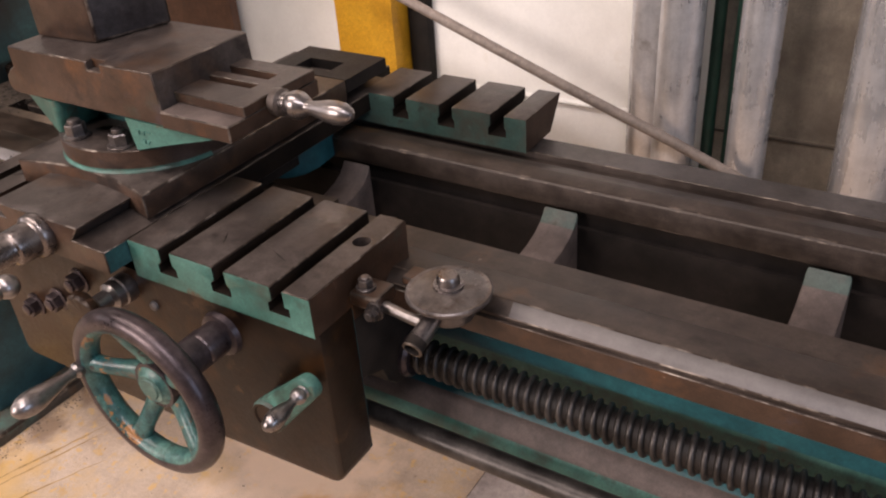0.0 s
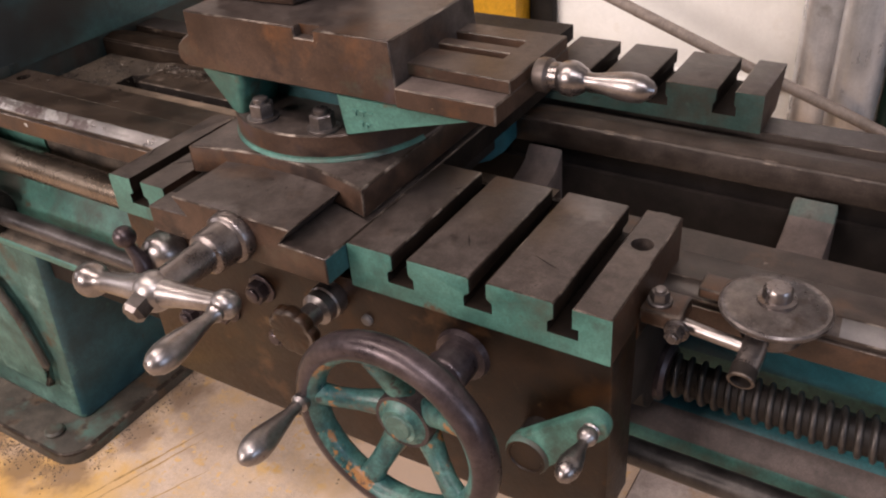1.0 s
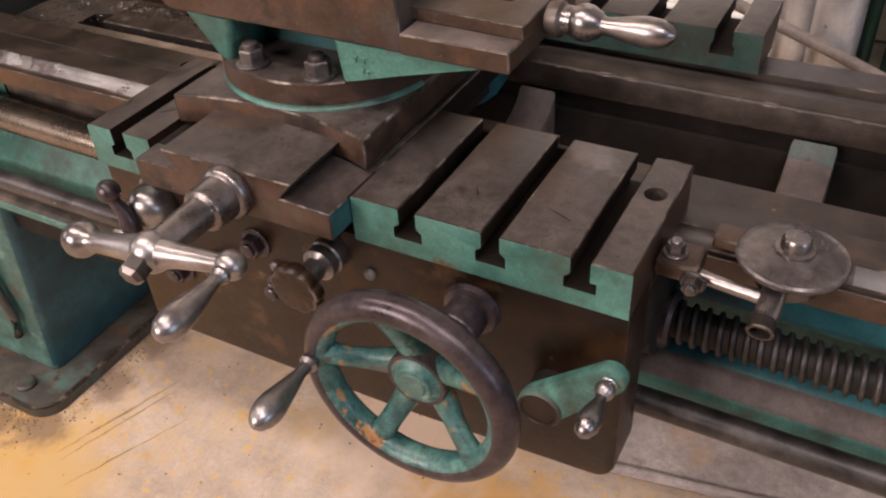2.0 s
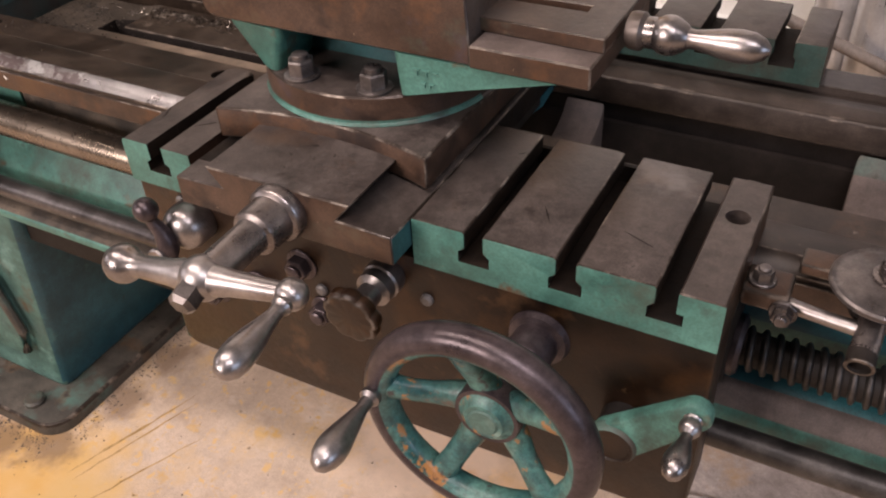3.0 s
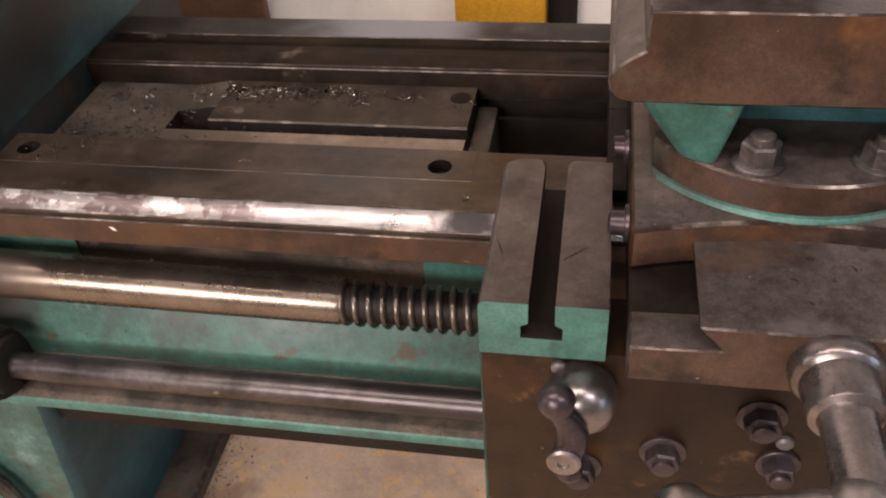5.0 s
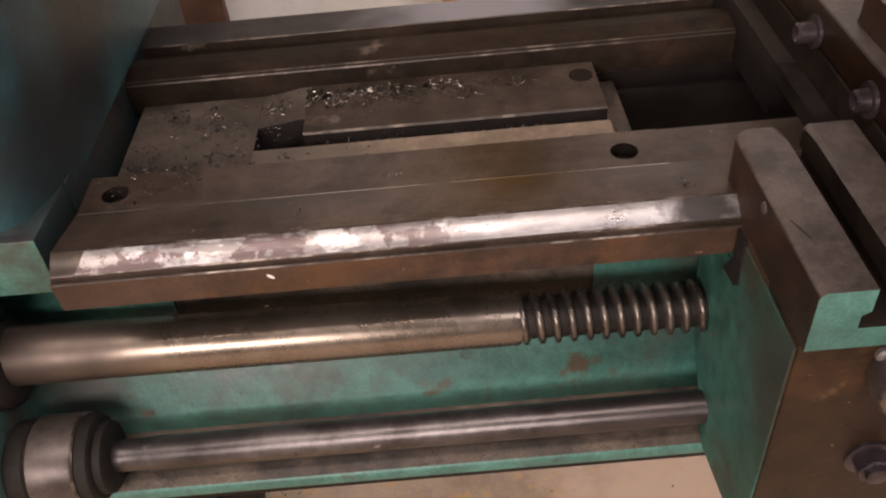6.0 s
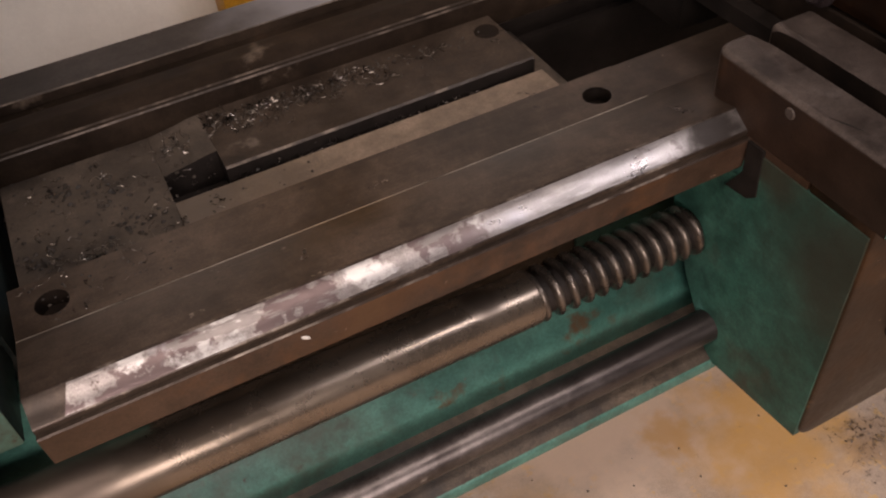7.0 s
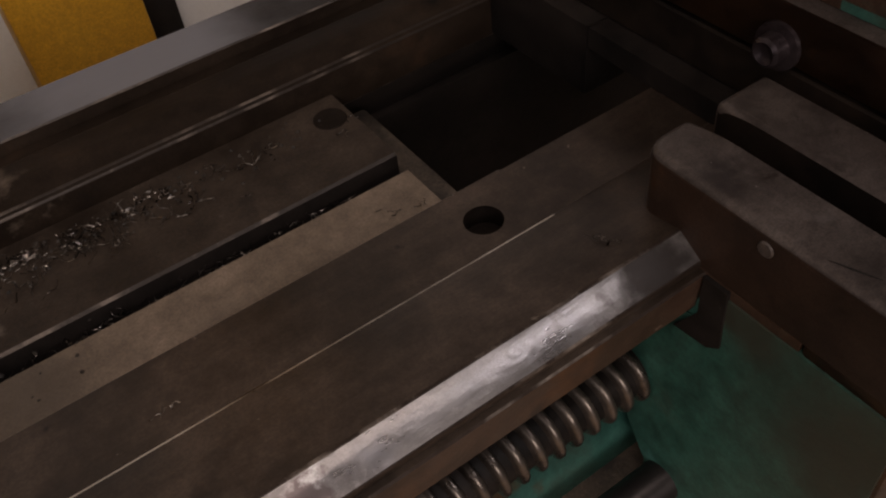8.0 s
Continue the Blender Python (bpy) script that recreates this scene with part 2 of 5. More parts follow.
THREAD = material("oily_shaded_steel", (0.030, 0.027, 0.026), (0.095, 0.085, 0.080), (0.32, 0.5), 0.6, 18, 200, 0.08)
THREAD_WORN = material("worn_thread_steel", (0.065, 0.054, 0.047), (0.22, 0.188, 0.165), (0.20, 0.36), 0.8, 18, 200, 0.05, speck=0.2)
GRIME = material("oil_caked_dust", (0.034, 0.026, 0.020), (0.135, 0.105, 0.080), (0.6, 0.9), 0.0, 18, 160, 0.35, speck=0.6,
                 spots=[((0.018, 0.014, 0.011), 30, 0.57, 0.68), ((0.19, 0.150, 0.115), 12, 0.58, 0.74), ((0.022, 0.017, 0.014), 85, 0.63, 0.69)])
DECK = material("dusty_brown_deck", (0.036, 0.027, 0.020), (0.104, 0.081, 0.062), (0.6, 0.85), 0.05, 14, 160, 0.25, speck=0.5,
                spots=[((0.030, 0.023, 0.018), 16, 0.60, 0.74), ((0.19, 0.152, 0.12), 10, 0.60, 0.76), ((0.022, 0.017, 0.014), 85, 0.66, 0.71)])
DECK_REAR = material("grimy_deck_plate", (0.029, 0.020, 0.0145), (0.074, 0.055, 0.042), (0.48, 0.72), 0.05, 14, 160, 0.16, speck=0.5, spec=0.2, streak=(0.3, 1, 1),
                     spots=[((0.018, 0.013, 0.010), 18, 0.57, 0.70), ((0.12, 0.096, 0.078), 24, 0.64, 0.74)])
DIRT = material("black_brown_dirt", (0.012, 0.009, 0.007), (0.055, 0.042, 0.032), (0.6, 0.85), 0.0, 60, 300, 0.2)
STRIP = material("rubbed_tan_iron", (0.140, 0.106, 0.077), (0.275, 0.212, 0.160), (0.42, 0.62), 0.2, 12, 160, 0.1)
LINE = material("bright_scribed_line", (0.10, 0.085, 0.07), (0.62, 0.57, 0.51), (0.25, 0.4), 0.7, 9, 300, 0.03, contrast=(0.40, 0.52))
WAY_DULL = material("dull_grey_way", (0.105, 0.096, 0.094), (0.165, 0.152, 0.148), (0.42, 0.58), 0.3, 14, 200, 0.04, streak=(0.1, 1, 1), speck=0.12, mottle=0.2, fine=0.15,
                    spots=[((0.085, 0.070, 0.064), 18, 0.60, 0.72)])
WHITE = material("white_fleck", (0.75, 0.74, 0.72), (0.8, 0.8, 0.78), (0.5, 0.6))
OCHRE = material("ochre_floor_dirt", (0.36, 0.22, 0.075), (0.55, 0.37, 0.17), (0.7, 0.9), 0.0, 20, 160, 0.2)
FLOOR = material("dusty_concrete", (0.53, 0.40, 0.30), (0.68, 0.55, 0.445), (0.7, 0.9), 0.0, 3.0, 120, 0.18, mottle=0.28, speck=0.3,
                 spots=[((0.58, 0.39, 0.20), 6, 0.52, 0.70), ((0.56, 0.35, 0.13), 17, 0.60, 0.70), ((0.38, 0.27, 0.185), 8, 0.58, 0.76), ((0.12, 0.08, 0.05), 34, 0.66, 0.73),
                        ((0.72, 0.63, 0.56), 5, 0.60, 0.75), ((0.10, 0.065, 0.04), 90, 0.69, 0.73), ((0.30, 0.15, 0.06), 55, 0.70, 0.74), ((0.62, 0.41, 0.19), 38, 0.57, 0.63), ((0.33, 0.22, 0.13), 120, 0.67, 0.71)])


def ragged_patch(m, centre, radius, colour, scale, a, b, rough=None):
    """A broad patch of dust, tarnish, painted sheen or shade with a ragged edge, laid over a finished material; rough:
    the roughness it brings along.
    """
    nt = m.node_tree
    new_node, link = nt.nodes.new, nt.links.new
    bsdf = nt.nodes["Principled BSDF"]
    under = bsdf.inputs["Base Color"].links[0].from_socket
    co = new_node("ShaderNodeTexCoord")
    dist = new_node("ShaderNodeVectorMath")
    dist.operation, dist.inputs[1].default_value = "DISTANCE", centre
    link(co.outputs["Object"], dist.inputs[0])
    noise = new_node("ShaderNodeTexNoise")
    noise.inputs["Scale"].default_value, noise.inputs["Detail"].default_value = scale, 7.0
    link(co.outputs["Object"], noise.inputs["Vector"])
    ragged = new_node("ShaderNodeMath")
    ragged.operation, ragged.inputs[1].default_value = "MULTIPLY_ADD", -radius * 1.6
    link(noise.outputs[0], ragged.inputs[0])
    link(dist.outputs["Value"], ragged.inputs[2])
    fall = new_node("ShaderNodeMapRange")
    fall.interpolation_type = "SMOOTHSTEP"
    for k, v in ((1, radius * 0.35), (2, -radius * 0.55), (3, a), (4, b)):
        fall.inputs[k].default_value = v
    link(ragged.outputs[0], fall.inputs[0])
    mix = new_node("ShaderNodeMix")
    mix.data_type = "RGBA"
    link(fall.outputs[0], mix.inputs[0])
    link(under, mix.inputs[6])
    mix.inputs[7].default_value = (*colour, 1)
    link(mix.outputs[2], bsdf.inputs["Base Color"])
    if rough is not None:
        dull = new_node("ShaderNodeMix")
        link(fall.outputs[0], dull.inputs[0])
        link(bsdf.inputs["Roughness"].links[0].from_socket, dull.inputs[2])
        dull.inputs[3].default_value = rough
        link(dull.outputs[0], bsdf.inputs["Roughness"])


ragged_patch(SHAFT, (-0.86, 0.154, 0.645), 0.13, (0.085, 0.066, 0.056), 12.0, 0.0, 1.0, 0.55)
ragged_patch(SHAFT, (-0.505, 0.154, 0.660), 0.016, (0.075, 0.058, 0.048), 30.0, 0.0, 0.8, 0.5)
ragged_patch(SHAFT, (-0.66, 0.150, 0.664), 0.018, (0.10, 0.078, 0.060), 34.0, 0.0, 0.6, 0.45)
ragged_patch(GREEN, (-0.84, 0.155, 0.575), 0.065, (0.026, 0.020, 0.015), 20.0, 0.0, 0.9)
ragged_patch(ROD, (-0.36, 0.116, 0.556), 0.12, (0.060, 0.052, 0.052), 12.0, 0.0, 0.8)
# Oil near the top of the apron side, also deepening its painted shade.
ragged_patch(GREEN_SHADE, (-0.315, 0.02, 0.70), 0.085, (0.026, 0.022, 0.015), 12.0, 0.0, 0.8)
ragged_patch(GREEN_SHADE, (-0.315, 0.09, 0.745), 0.035, (0.030, 0.022, 0.014), 20.0, 0.0, 0.8)
ragged_patch(POLISH, (-0.43, 0.126, 0.762), 0.13, (0.52, 0.51, 0.51), 24.0, 0.0, 0.32)
ragged_patch(POLISH, (-0.335, 0.126, 0.762), 0.034, (0.045, 0.039, 0.037), 70.0, 0.0, 0.97, 0.62)
ragged_patch(FLOOR, (-0.02, 0.24, 0), 0.17, (0.68, 0.37, 0.10), 16.0, 0.0, 0.8)
# Pale pink patch: dust, with the brighter light there put into its colour.
ragged_patch(FLOOR, (-0.22, 0.38, 0), 0.22, (0.78, 0.59, 0.45), 18.0, 0.0, 0.8)
ragged_patch(FLOOR, (-0.14, 0.30, 0), 0.05, (0.62, 0.34, 0.11), 40.0, 0.0, 0.7)
ragged_patch(FLOOR, (0.11, 0.15, 0), 0.06, (0.30, 0.19, 0.11), 34.0, 0.0, 0.6)
ragged_patch(FLOOR, (-0.80, -0.02, 0), 0.20, (0.66, 0.40, 0.13), 14.0, 0.0, 0.75)
ragged_patch(FLOOR, (-0.98, -0.10, 0), 0.26, (0.60, 0.34, 0.09), 12.0, 0.0, 0.85)
ragged_patch(FLOOR, (-0.72, 0.0, 0), 0.10, (0.58, 0.38, 0.15), 16.0, 0.0, 0.7)
for x_, y_, r_ in ((-0.84, 0.07, 0.07), (-0.80, 0.20, 0.06), (-0.80, 0.33, 0.06), (-0.93, 0.04, 0.07), (-1.05, 0.04, 0.07)):
    ragged_patch(FLOOR, (x_, y_, 0), r_, (0.17, 0.105, 0.06), 26.0, 0.0, 0.75)
for c_, r_, k_ in [((-0.685, 0.265, 0.7275), 0.10, 0.95), ((-0.60, 0.285, 0.7275), 0.035, 0.6), ((-0.50, 0.240, 0.7275), 0.030, 0.5)]:
    ragged_patch(STRIP, c_, r_, (0.080, 0.062, 0.048), 24.0, 0.0, k_)
TRAY = material("grey_dusty_sheet", (0.36, 0.315, 0.31), (0.54, 0.48, 0.465), (0.45, 0.7), 0.1, 7, 140, 0.12,
                spots=[((0.12, 0.09, 0.08), 12, 0.6, 0.75), ((0.40, 0.26, 0.14), 6, 0.58, 0.72)])
WALL = material("cream_wall_paint", (0.80, 0.785, 0.735), (0.88, 0.868, 0.825), (0.55, 0.75), 0.0, 4, 120, 0.08, fine=0.06, mottle=0.06, speck=0.06,
                spots=[((0.66, 0.60, 0.48), 5, 0.64, 0.82), ((0.25, 0.2, 0.17), 30, 0.74, 0.78)])
TAN = material("stained_tan_panel", (0.155, 0.128, 0.098), (0.36, 0.315, 0.25), (0.55, 0.75), 0.0, 5, 120, 0.10, streak=(1, 1, 0.2), mottle=0.25,
               spots=[((0.10, 0.080, 0.06), 9, 0.56, 0.72), ((0.07, 0.055, 0.045), 60, 0.68, 0.74)])
BOARD = material("brown_board", (0.10, 0.05, 0.03), (0.17, 0.085, 0.05), (0.5, 0.7), 0.0, 6, 100, 0.08, streak=(1, 1, 0.1))
# Unseen ceiling and side walls, kept dark to cut bounced light.
CEIL = material("dark_unseen_ceiling", (0.09, 0.085, 0.08), (0.14, 0.132, 0.124), (0.7, 0.9), 0.0, 3, 90, 0.05)
DIM = material("dull_grey_wall", (0.12, 0.11, 0.10), (0.18, 0.168, 0.152), (0.7, 0.9), 0.0, 3, 90, 0.05)
YELLOW = material("yellow_column_paint", (0.62, 0.30, 0.015), (0.72, 0.37, 0.02), (0.4, 0.55), 0.0, 6, 90, 0.05, mottle=0.12)
BLACK = material("matt_black", (0.012, 0.011, 0.010), (0.026, 0.022, 0.019), (0.65, 0.85), 0.0, 10, 120, 0.1, spec=0.2)
DUCT = material("galvanised_sheet", (0.62, 0.62, 0.63), (0.84, 0.84, 0.86), (0.22, 0.38), 0.65, 9, 60, 0.06, streak=(1, 1, 0.1), mottle=0.2, speck=0.1,
                spots=[((0.34, 0.32, 0.30), 14, 0.62, 0.76)])

BAR = material("grey_painted_bar", (0.27, 0.22, 0.19), (0.37, 0.31, 0.27), (0.5, 0.7), 0.1, 12, 150, 0.08)
BLUEGREY = material("worn_shaded_rear_rail", (0.020, 0.016, 0.015), (0.055, 0.048, 0.046), (0.45, 0.62), 0.05, 12, 150, 0.08, streak=(0.15, 1, 1), spec=0.2,
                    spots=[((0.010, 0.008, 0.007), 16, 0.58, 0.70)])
RAIL = material("rubbed_rear_rail", (0.050, 0.043, 0.040), (0.120, 0.106, 0.102), (0.32, 0.5), 0.4, 12, 150, 0.08, streak=(0.15, 1, 1),
                spots=[((0.024, 0.019, 0.016), 16, 0.58, 0.70)])
TOOLSTEEL = material("blued_tool_steel", (0.06, 0.055, 0.06), (0.13, 0.12, 0.125), (0.3, 0.5), 0.6, 12, 200, 0.06)
CHIP = material("bright_swarf", (0.035, 0.028, 0.024), (0.42, 0.38, 0.345), (0.2, 0.4), 0.9, 90, 300, 0.02, contrast=(0.44, 0.64))
RIB_TOP = material("dusty_green_rib_paint", (0.034, 0.058, 0.050), (0.075, 0.108, 0.092), (0.5, 0.7), 0.0, 8, 90, 0.16,
                   spots=[((0.075, 0.056, 0.046), 9, 0.48, 0.62), ((0.03, 0.025, 0.018), 40, 0.60, 0.70)])
DARKPIPE = material("dark_green_pipe_paint", (0.006, 0.030, 0.021), (0.012, 0.052, 0.036), (0.4, 0.6), 0.0, 8, 90, 0.06)


# ---- mesh helpers ----
ORIGIN = {}


def thing(name, base, label, category, group="", kind=""):
    ob = new(name)
    ob.empty_display_size = 0.05
    ob.location = base
    ORIGIN[ob.name] = Vector(base)
    return tagged(ob, label, category, group, kind)


def part(name, bm, mats, parent=None, label="", smooth=35):
    bmesh.ops.recalc_face_normals(bm, faces=bm.faces[:])
    me = bpy.data.meshes.new(name)
    bm.to_mesh(me)
    bm.free()
    for m in mats if isinstance(mats, (list, tuple)) else [mats]:
        me.materials.append(m)
    me.polygons.foreach_set("use_smooth", [True] * len(me.polygons))
    me.set_sharp_from_angle(angle=radians(smooth))
    ob = new(name, me)
    if parent is not None:
        ob.parent = parent
        if parent.name in ORIGIN:
            ob.location = -ORIGIN[parent.name]
    if label:
        tagged(ob, label)
    return ob


def extr(bm, pts, axis, a, b):
    """A prism: 2D outline pushed along an axis. Outline axes: x: (y, z), y: (x, z), z: (x, y)."""
    def at(p, h):
        return {"x": (h, p[0], p[1]), "y": (p[0], h, p[1]), "z": (p[0], p[1], h)}[axis]
    lo = [bm.verts.new(at(p, a)) for p in pts]
    hi = [bm.verts.new(at(p, b)) for p in pts]
    n = len(pts)
    made = [bm.faces.new(lo), bm.faces.new(hi[::-1])]
    for i in range(n):
        made.append(bm.faces.new((lo[i], hi[i], hi[(i + 1) % n], lo[(i + 1) % n])))
    return made


def box(bm, x0, x1, y0, y1, z0, z1):
    return extr(bm, [(x0, y0), (x1, y0), (x1, y1), (x0, y1)], "z", z0, z1)


def worn(bm, w=0.0012, seg=1, idx=1, ang=40, keep=None):
    """Round the convex edges; the new narrow faces take material idx."""
    bmesh.ops.recalc_face_normals(bm, faces=bm.faces[:])
    bm.normal_update()
    es = [e for e in bm.edges if len(e.link_faces) == 2 and e.is_convex and e.calc_face_angle(0) > radians(ang) and (keep is None or keep(e))]
    if es:
        bmesh.ops.bevel(bm, geom=es, offset=w, segments=seg, profile=0.5, affect="EDGES", material=idx, clamp_overlap=True)
    bm.normal_update()


def paint(bm, idx, test, only=None):
    bmesh.ops.recalc_face_normals(bm, faces=bm.faces[:])
    bm.normal_update()
    for f in bm.faces:
        if (only is None or f.material_index == only) and test(f.normal, f.calc_center_median()):
            f.material_index = idx


def basis(d):
    d = Vector(d).normalized()
    u = d.orthogonal().normalized()
    return d, u, d.cross(u)


def turn(bm, prof, p, d, n=28, idx=0, flute=None):
    """Revolve (radius, height) pairs about the axis from p along d."""
    d, u, v = basis(d)
    p = Vector(p)
    rings = []
    for r, h in prof:
        if r < 1e-6:
            rings.append([bm.verts.new(p + d * h)])
        else:
            ring = []
            for i in range(n):
                a = 2 * math.pi * i / n
                k = r * (flute(a) if flute else 1)
                ring.append(bm.verts.new(p + d * h + (u * math.cos(a) + v * math.sin(a)) * k))
            rings.append(ring)
    for a, b in zip(rings, rings[1:]):
        for i in range(n):
            j = (i + 1) % n
            if len(a) == 1 and len(b) == 1:
                continue
            if len(a) == 1:
                f = bm.faces.new((a[0], b[i], b[j]))
            elif len(b) == 1:
                f = bm.faces.new((a[i], b[0], a[j]))
            else:
                f = bm.faces.new((a[i], b[i], b[j], a[j]))
            f.material_index = idx
    for ring in (rings[0], rings[-1]):
        if len(ring) > 1:
            bm.faces.new(ring).material_index = idx


def sweep(bm, pts, radii, n=14, flat=1.0, up=(0, 0, 1), idx=0):
    """A round or flattened bar along a path of points."""
    pts = [Vector(p) for p in pts]
    rings = []
    for i, p in enumerate(pts):
        d = (pts[min(i + 1, len(pts) - 1)] - pts[max(i - 1, 0)]).normalized()
        s = d.cross(Vector(up))
        s = s.normalized() if s.length > 1e-3 else d.orthogonal().normalized()
        w = s.cross(d).normalized()
        r = radii[i] if isinstance(radii, (list, tuple)) else radii
        rings.append([bm.verts.new(p + s * r * math.cos(2 * math.pi * k / n) + w * r * flat * math.sin(2 * math.pi * k / n)) for k in range(n)])
    for a, b in zip(rings, rings[1:]):
        for k in range(n):
            bm.faces.new((a[k], a[(k + 1) % n], b[(k + 1) % n], b[k])).material_index = idx
    bm.faces.new(rings[0][::-1]).material_index = idx
    bm.faces.new(rings[-1]).material_index = idx


def ball(r, h, k=8, a0=0.0, a1=180.0):
    """Profile rows of a ball of radius r centred at height h."""
    return [(r * math.sin(radians(a0 + (a1 - a0) * i / k)), h - r * math.cos(radians(a0 + (a1 - a0) * i / k))) for i in range(k + 1)]


def hex_bolt(bm, p, d, r=0.011, h=0.011, shank=None, washer=True, spin=0.3):
    d, u, v = basis(d)
    p = Vector(p)
    if washer:
        turn(bm, [(0, 0), (r * 1.32, 0), (r * 1.32, 0.0022), (r * 1.22, 0.003), (0, 0.003)], p, d, 24)
    lo, hi = (0.003 if washer else 0.0), h
    rings = []
    for k, s in ((lo, 1.0), (hi - 0.0015, 1.0), (hi, 0.9)):
        rings.append([bm.verts.new(p + d * k + (u * math.cos(spin + i * math.pi / 3) + v * math.sin(spin + i * math.pi / 3)) * r * s) for i in range(6)])
    for a, b in zip(rings, rings[1:]):
        for i in range(6):
            bm.faces.new((a[i], b[i], b[(i + 1) % 6], a[(i + 1) % 6]))
    bm.faces.new(rings[0])
    bm.faces.new(rings[-1])
    if shank:
        turn(bm, [(0, hi), (r * 0.62, hi), (r * 0.62, hi + shank - 0.001), (r * 0.5, hi + shank), (0, hi + shank)], p, d, 18)


def hole_plate(bm, x0, x1, y0, y1, z0, z1, cx, cy, r, n=32, depth=None):
    """A slab with one round hole from its top."""
    deep = z1 - (depth or (z1 - z0) * 0.8)
    ring, outer = [], []
    for i in range(n):
        a = 2 * math.pi * (i + 0.5) / n
        dx, dy = math.cos(a), math.sin(a)
        ring.append((cx + r * dx, cy + r * dy))
        t = min(((x1 - cx) / dx if dx > 0 else (x0 - cx) / dx) if abs(dx) > 1e-9 else 9, ((y1 - cy) / dy if dy > 0 else (y0 - cy) / dy) if abs(dy) > 1e-9 else 9)
        outer.append((cx + t * dx, cy + t * dy))
    for cxy in ((x0, y0), (x1, y0), (x1, y1), (x0, y1)):
        k = min(range(n), key=lambda i: (outer[i][0] - cxy[0]) ** 2 + (outer[i][1] - cxy[1]) ** 2)
        outer[k] = cxy
    top_o = [bm.verts.new((*p, z1)) for p in outer]
    top_i = [bm.verts.new((*p, z1)) for p in ring]
    low_i = [bm.verts.new((*p, deep)) for p in ring]
    low_o = [bm.verts.new((*p, z0)) for p in outer]
    for i in range(n):
        j = (i + 1) % n
        bm.faces.new((top_o[i], top_o[j], top_i[j], top_i[i]))
        bm.faces.new((top_i[i], top_i[j], low_i[j], low_i[i]))
        bm.faces.new((low_o[i], low_o[j], top_o[j], top_o[i]))
    bm.faces.new(low_i)
    bm.faces.new(low_o[::-1])


def top_edge(z, tol=0.002):
    return lambda e: all(abs(v.co.z - z) < tol for v in e.verts)


# ---- room ----
bm = bmesh.new()
box(bm, -4.5, 4.5, -4.2, 1.3, -0.12, 0.0)
tagged(part("floor", bm, FLOOR), "pale dusty concrete floor with orange dust and specks", "floor", kind="structure")
bm = bmesh.new()
box(bm, -4.5, 4.5, 1.06, 1.26, 0.0, 3.4)
tagged(part("wall_north", bm, WALL), "cream painted panel wall behind the lathe", "wall", kind="structure")
bm = bmesh.new()
box(bm, -4.7, -4.5, -4.2, -2.4, 0.0, 3.4)
box(bm, -4.7, -4.5, -0.6, 1.26, 0.0, 3.4)
box(bm, -4.7, -4.5, -2.4, -0.6, 0.0, 1.2)
box(bm, -4.7, -4.5, -2.4, -0.6, 2.6, 3.4)
tagged(part("wall_west", bm, DIM), "dull grey workshop wall with a window opening", "wall", kind="structure")
bm = bmesh.new()
box(bm, 4.5, 4.7, -4.2, -2.15, 0.0, 3.4)
box(bm, 4.5, 4.7, -0.45, 1.26, 0.0, 3.4)
box(bm, 4.5, 4.7, -2.15, -0.45, 0.0, 1.1)
box(bm, 4.5, 4.7, -2.15, -0.45, 2.5, 3.4)
tagged(part("wall_east", bm, DIM), "dull grey workshop wall with a wide window opening", "wall", kind="structure")
bm = bmesh.new()
box(bm, -4.7, -3.25, -4.4, -4.2, 0.0, 3.4)
box(bm, -0.65, 4.7, -4.4, -4.2, 0.0, 3.4)
box(bm, -3.25, -0.65, -4.4, -4.2, 0.0, 1.92)
box(bm, -3.25, -0.65, -4.4, -4.2, 3.28, 3.4)
tagged(part("wall_south", bm, DIM), "dull grey workshop wall with a high window opening", "wall", kind="structure")
bm = bmesh.new()
box(bm, -4.7, 4.7, -4.4, 1.26, 3.4, 3.5)
tagged(part("ceiling", bm, CEIL), "plain unseen ceiling kept dark", "ceiling", kind="structure")

bm = bmesh.new()
box(bm, 0.325, 1.60, 1.052, 1.0595, 0.0, 2.2)
worn(bm, 0.002, 1, 0)
tagged(part("wall_panel", bm, TAN), "stained tan panel fixed to the wall", "wall panel", kind="structure")
bm = bmesh.new()
box(bm, -1.75, -0.853, 1.02, 1.045, 0.0, 1.5)
worn(bm, 0.002, 1, 0)
tagged(part("board", bm, BOARD), "brown board standing against the cream wall", "board")
# wall joints: thin ledges proud of the wall
for x0, x1, m in ((-0.3, 0.185, WALL), (0.326, 0.62, TAN)):
    bm = bmesh.new()
    extr(bm, [(1.06, 0.560), (1.049, 0.557), (1.049, 0.5535), (1.06, 0.5525)], "x", x0, x1)
    tagged(part("trim", bm, m), "narrow ledge running along the wall", "trim", kind="structure")
    # Dark strip: the joint, with the ledge's thin shadow put into it.
    bm = bmesh.new()
    box(bm, x0, x1, 1.0480 if m == TAN else 1.0565, 1.0599, 0.5490, 0.5523)
    tagged(part("trim", bm, GRIME), "dark strip for the joint and shade below the wall ledge", "trim", kind="structure")

col = thing("column", (-0.42, 1.02, 0), "yellow painted steel column against the wall", "column")
bm = bmesh.new()
box(bm, -0.492, -0.338, 0.980, 1.057, 0, 3.39)
worn(bm, 0.004, 2, 0)
part("post", bm, YELLOW, col)
bm = bmesh.new()
box(bm, -0.336, -0.286, 1.034, 1.0595, 0, 3.39)
worn(bm, 0.003, 2, 0)
part("web", bm, BLACK, col, "dark web of the column")


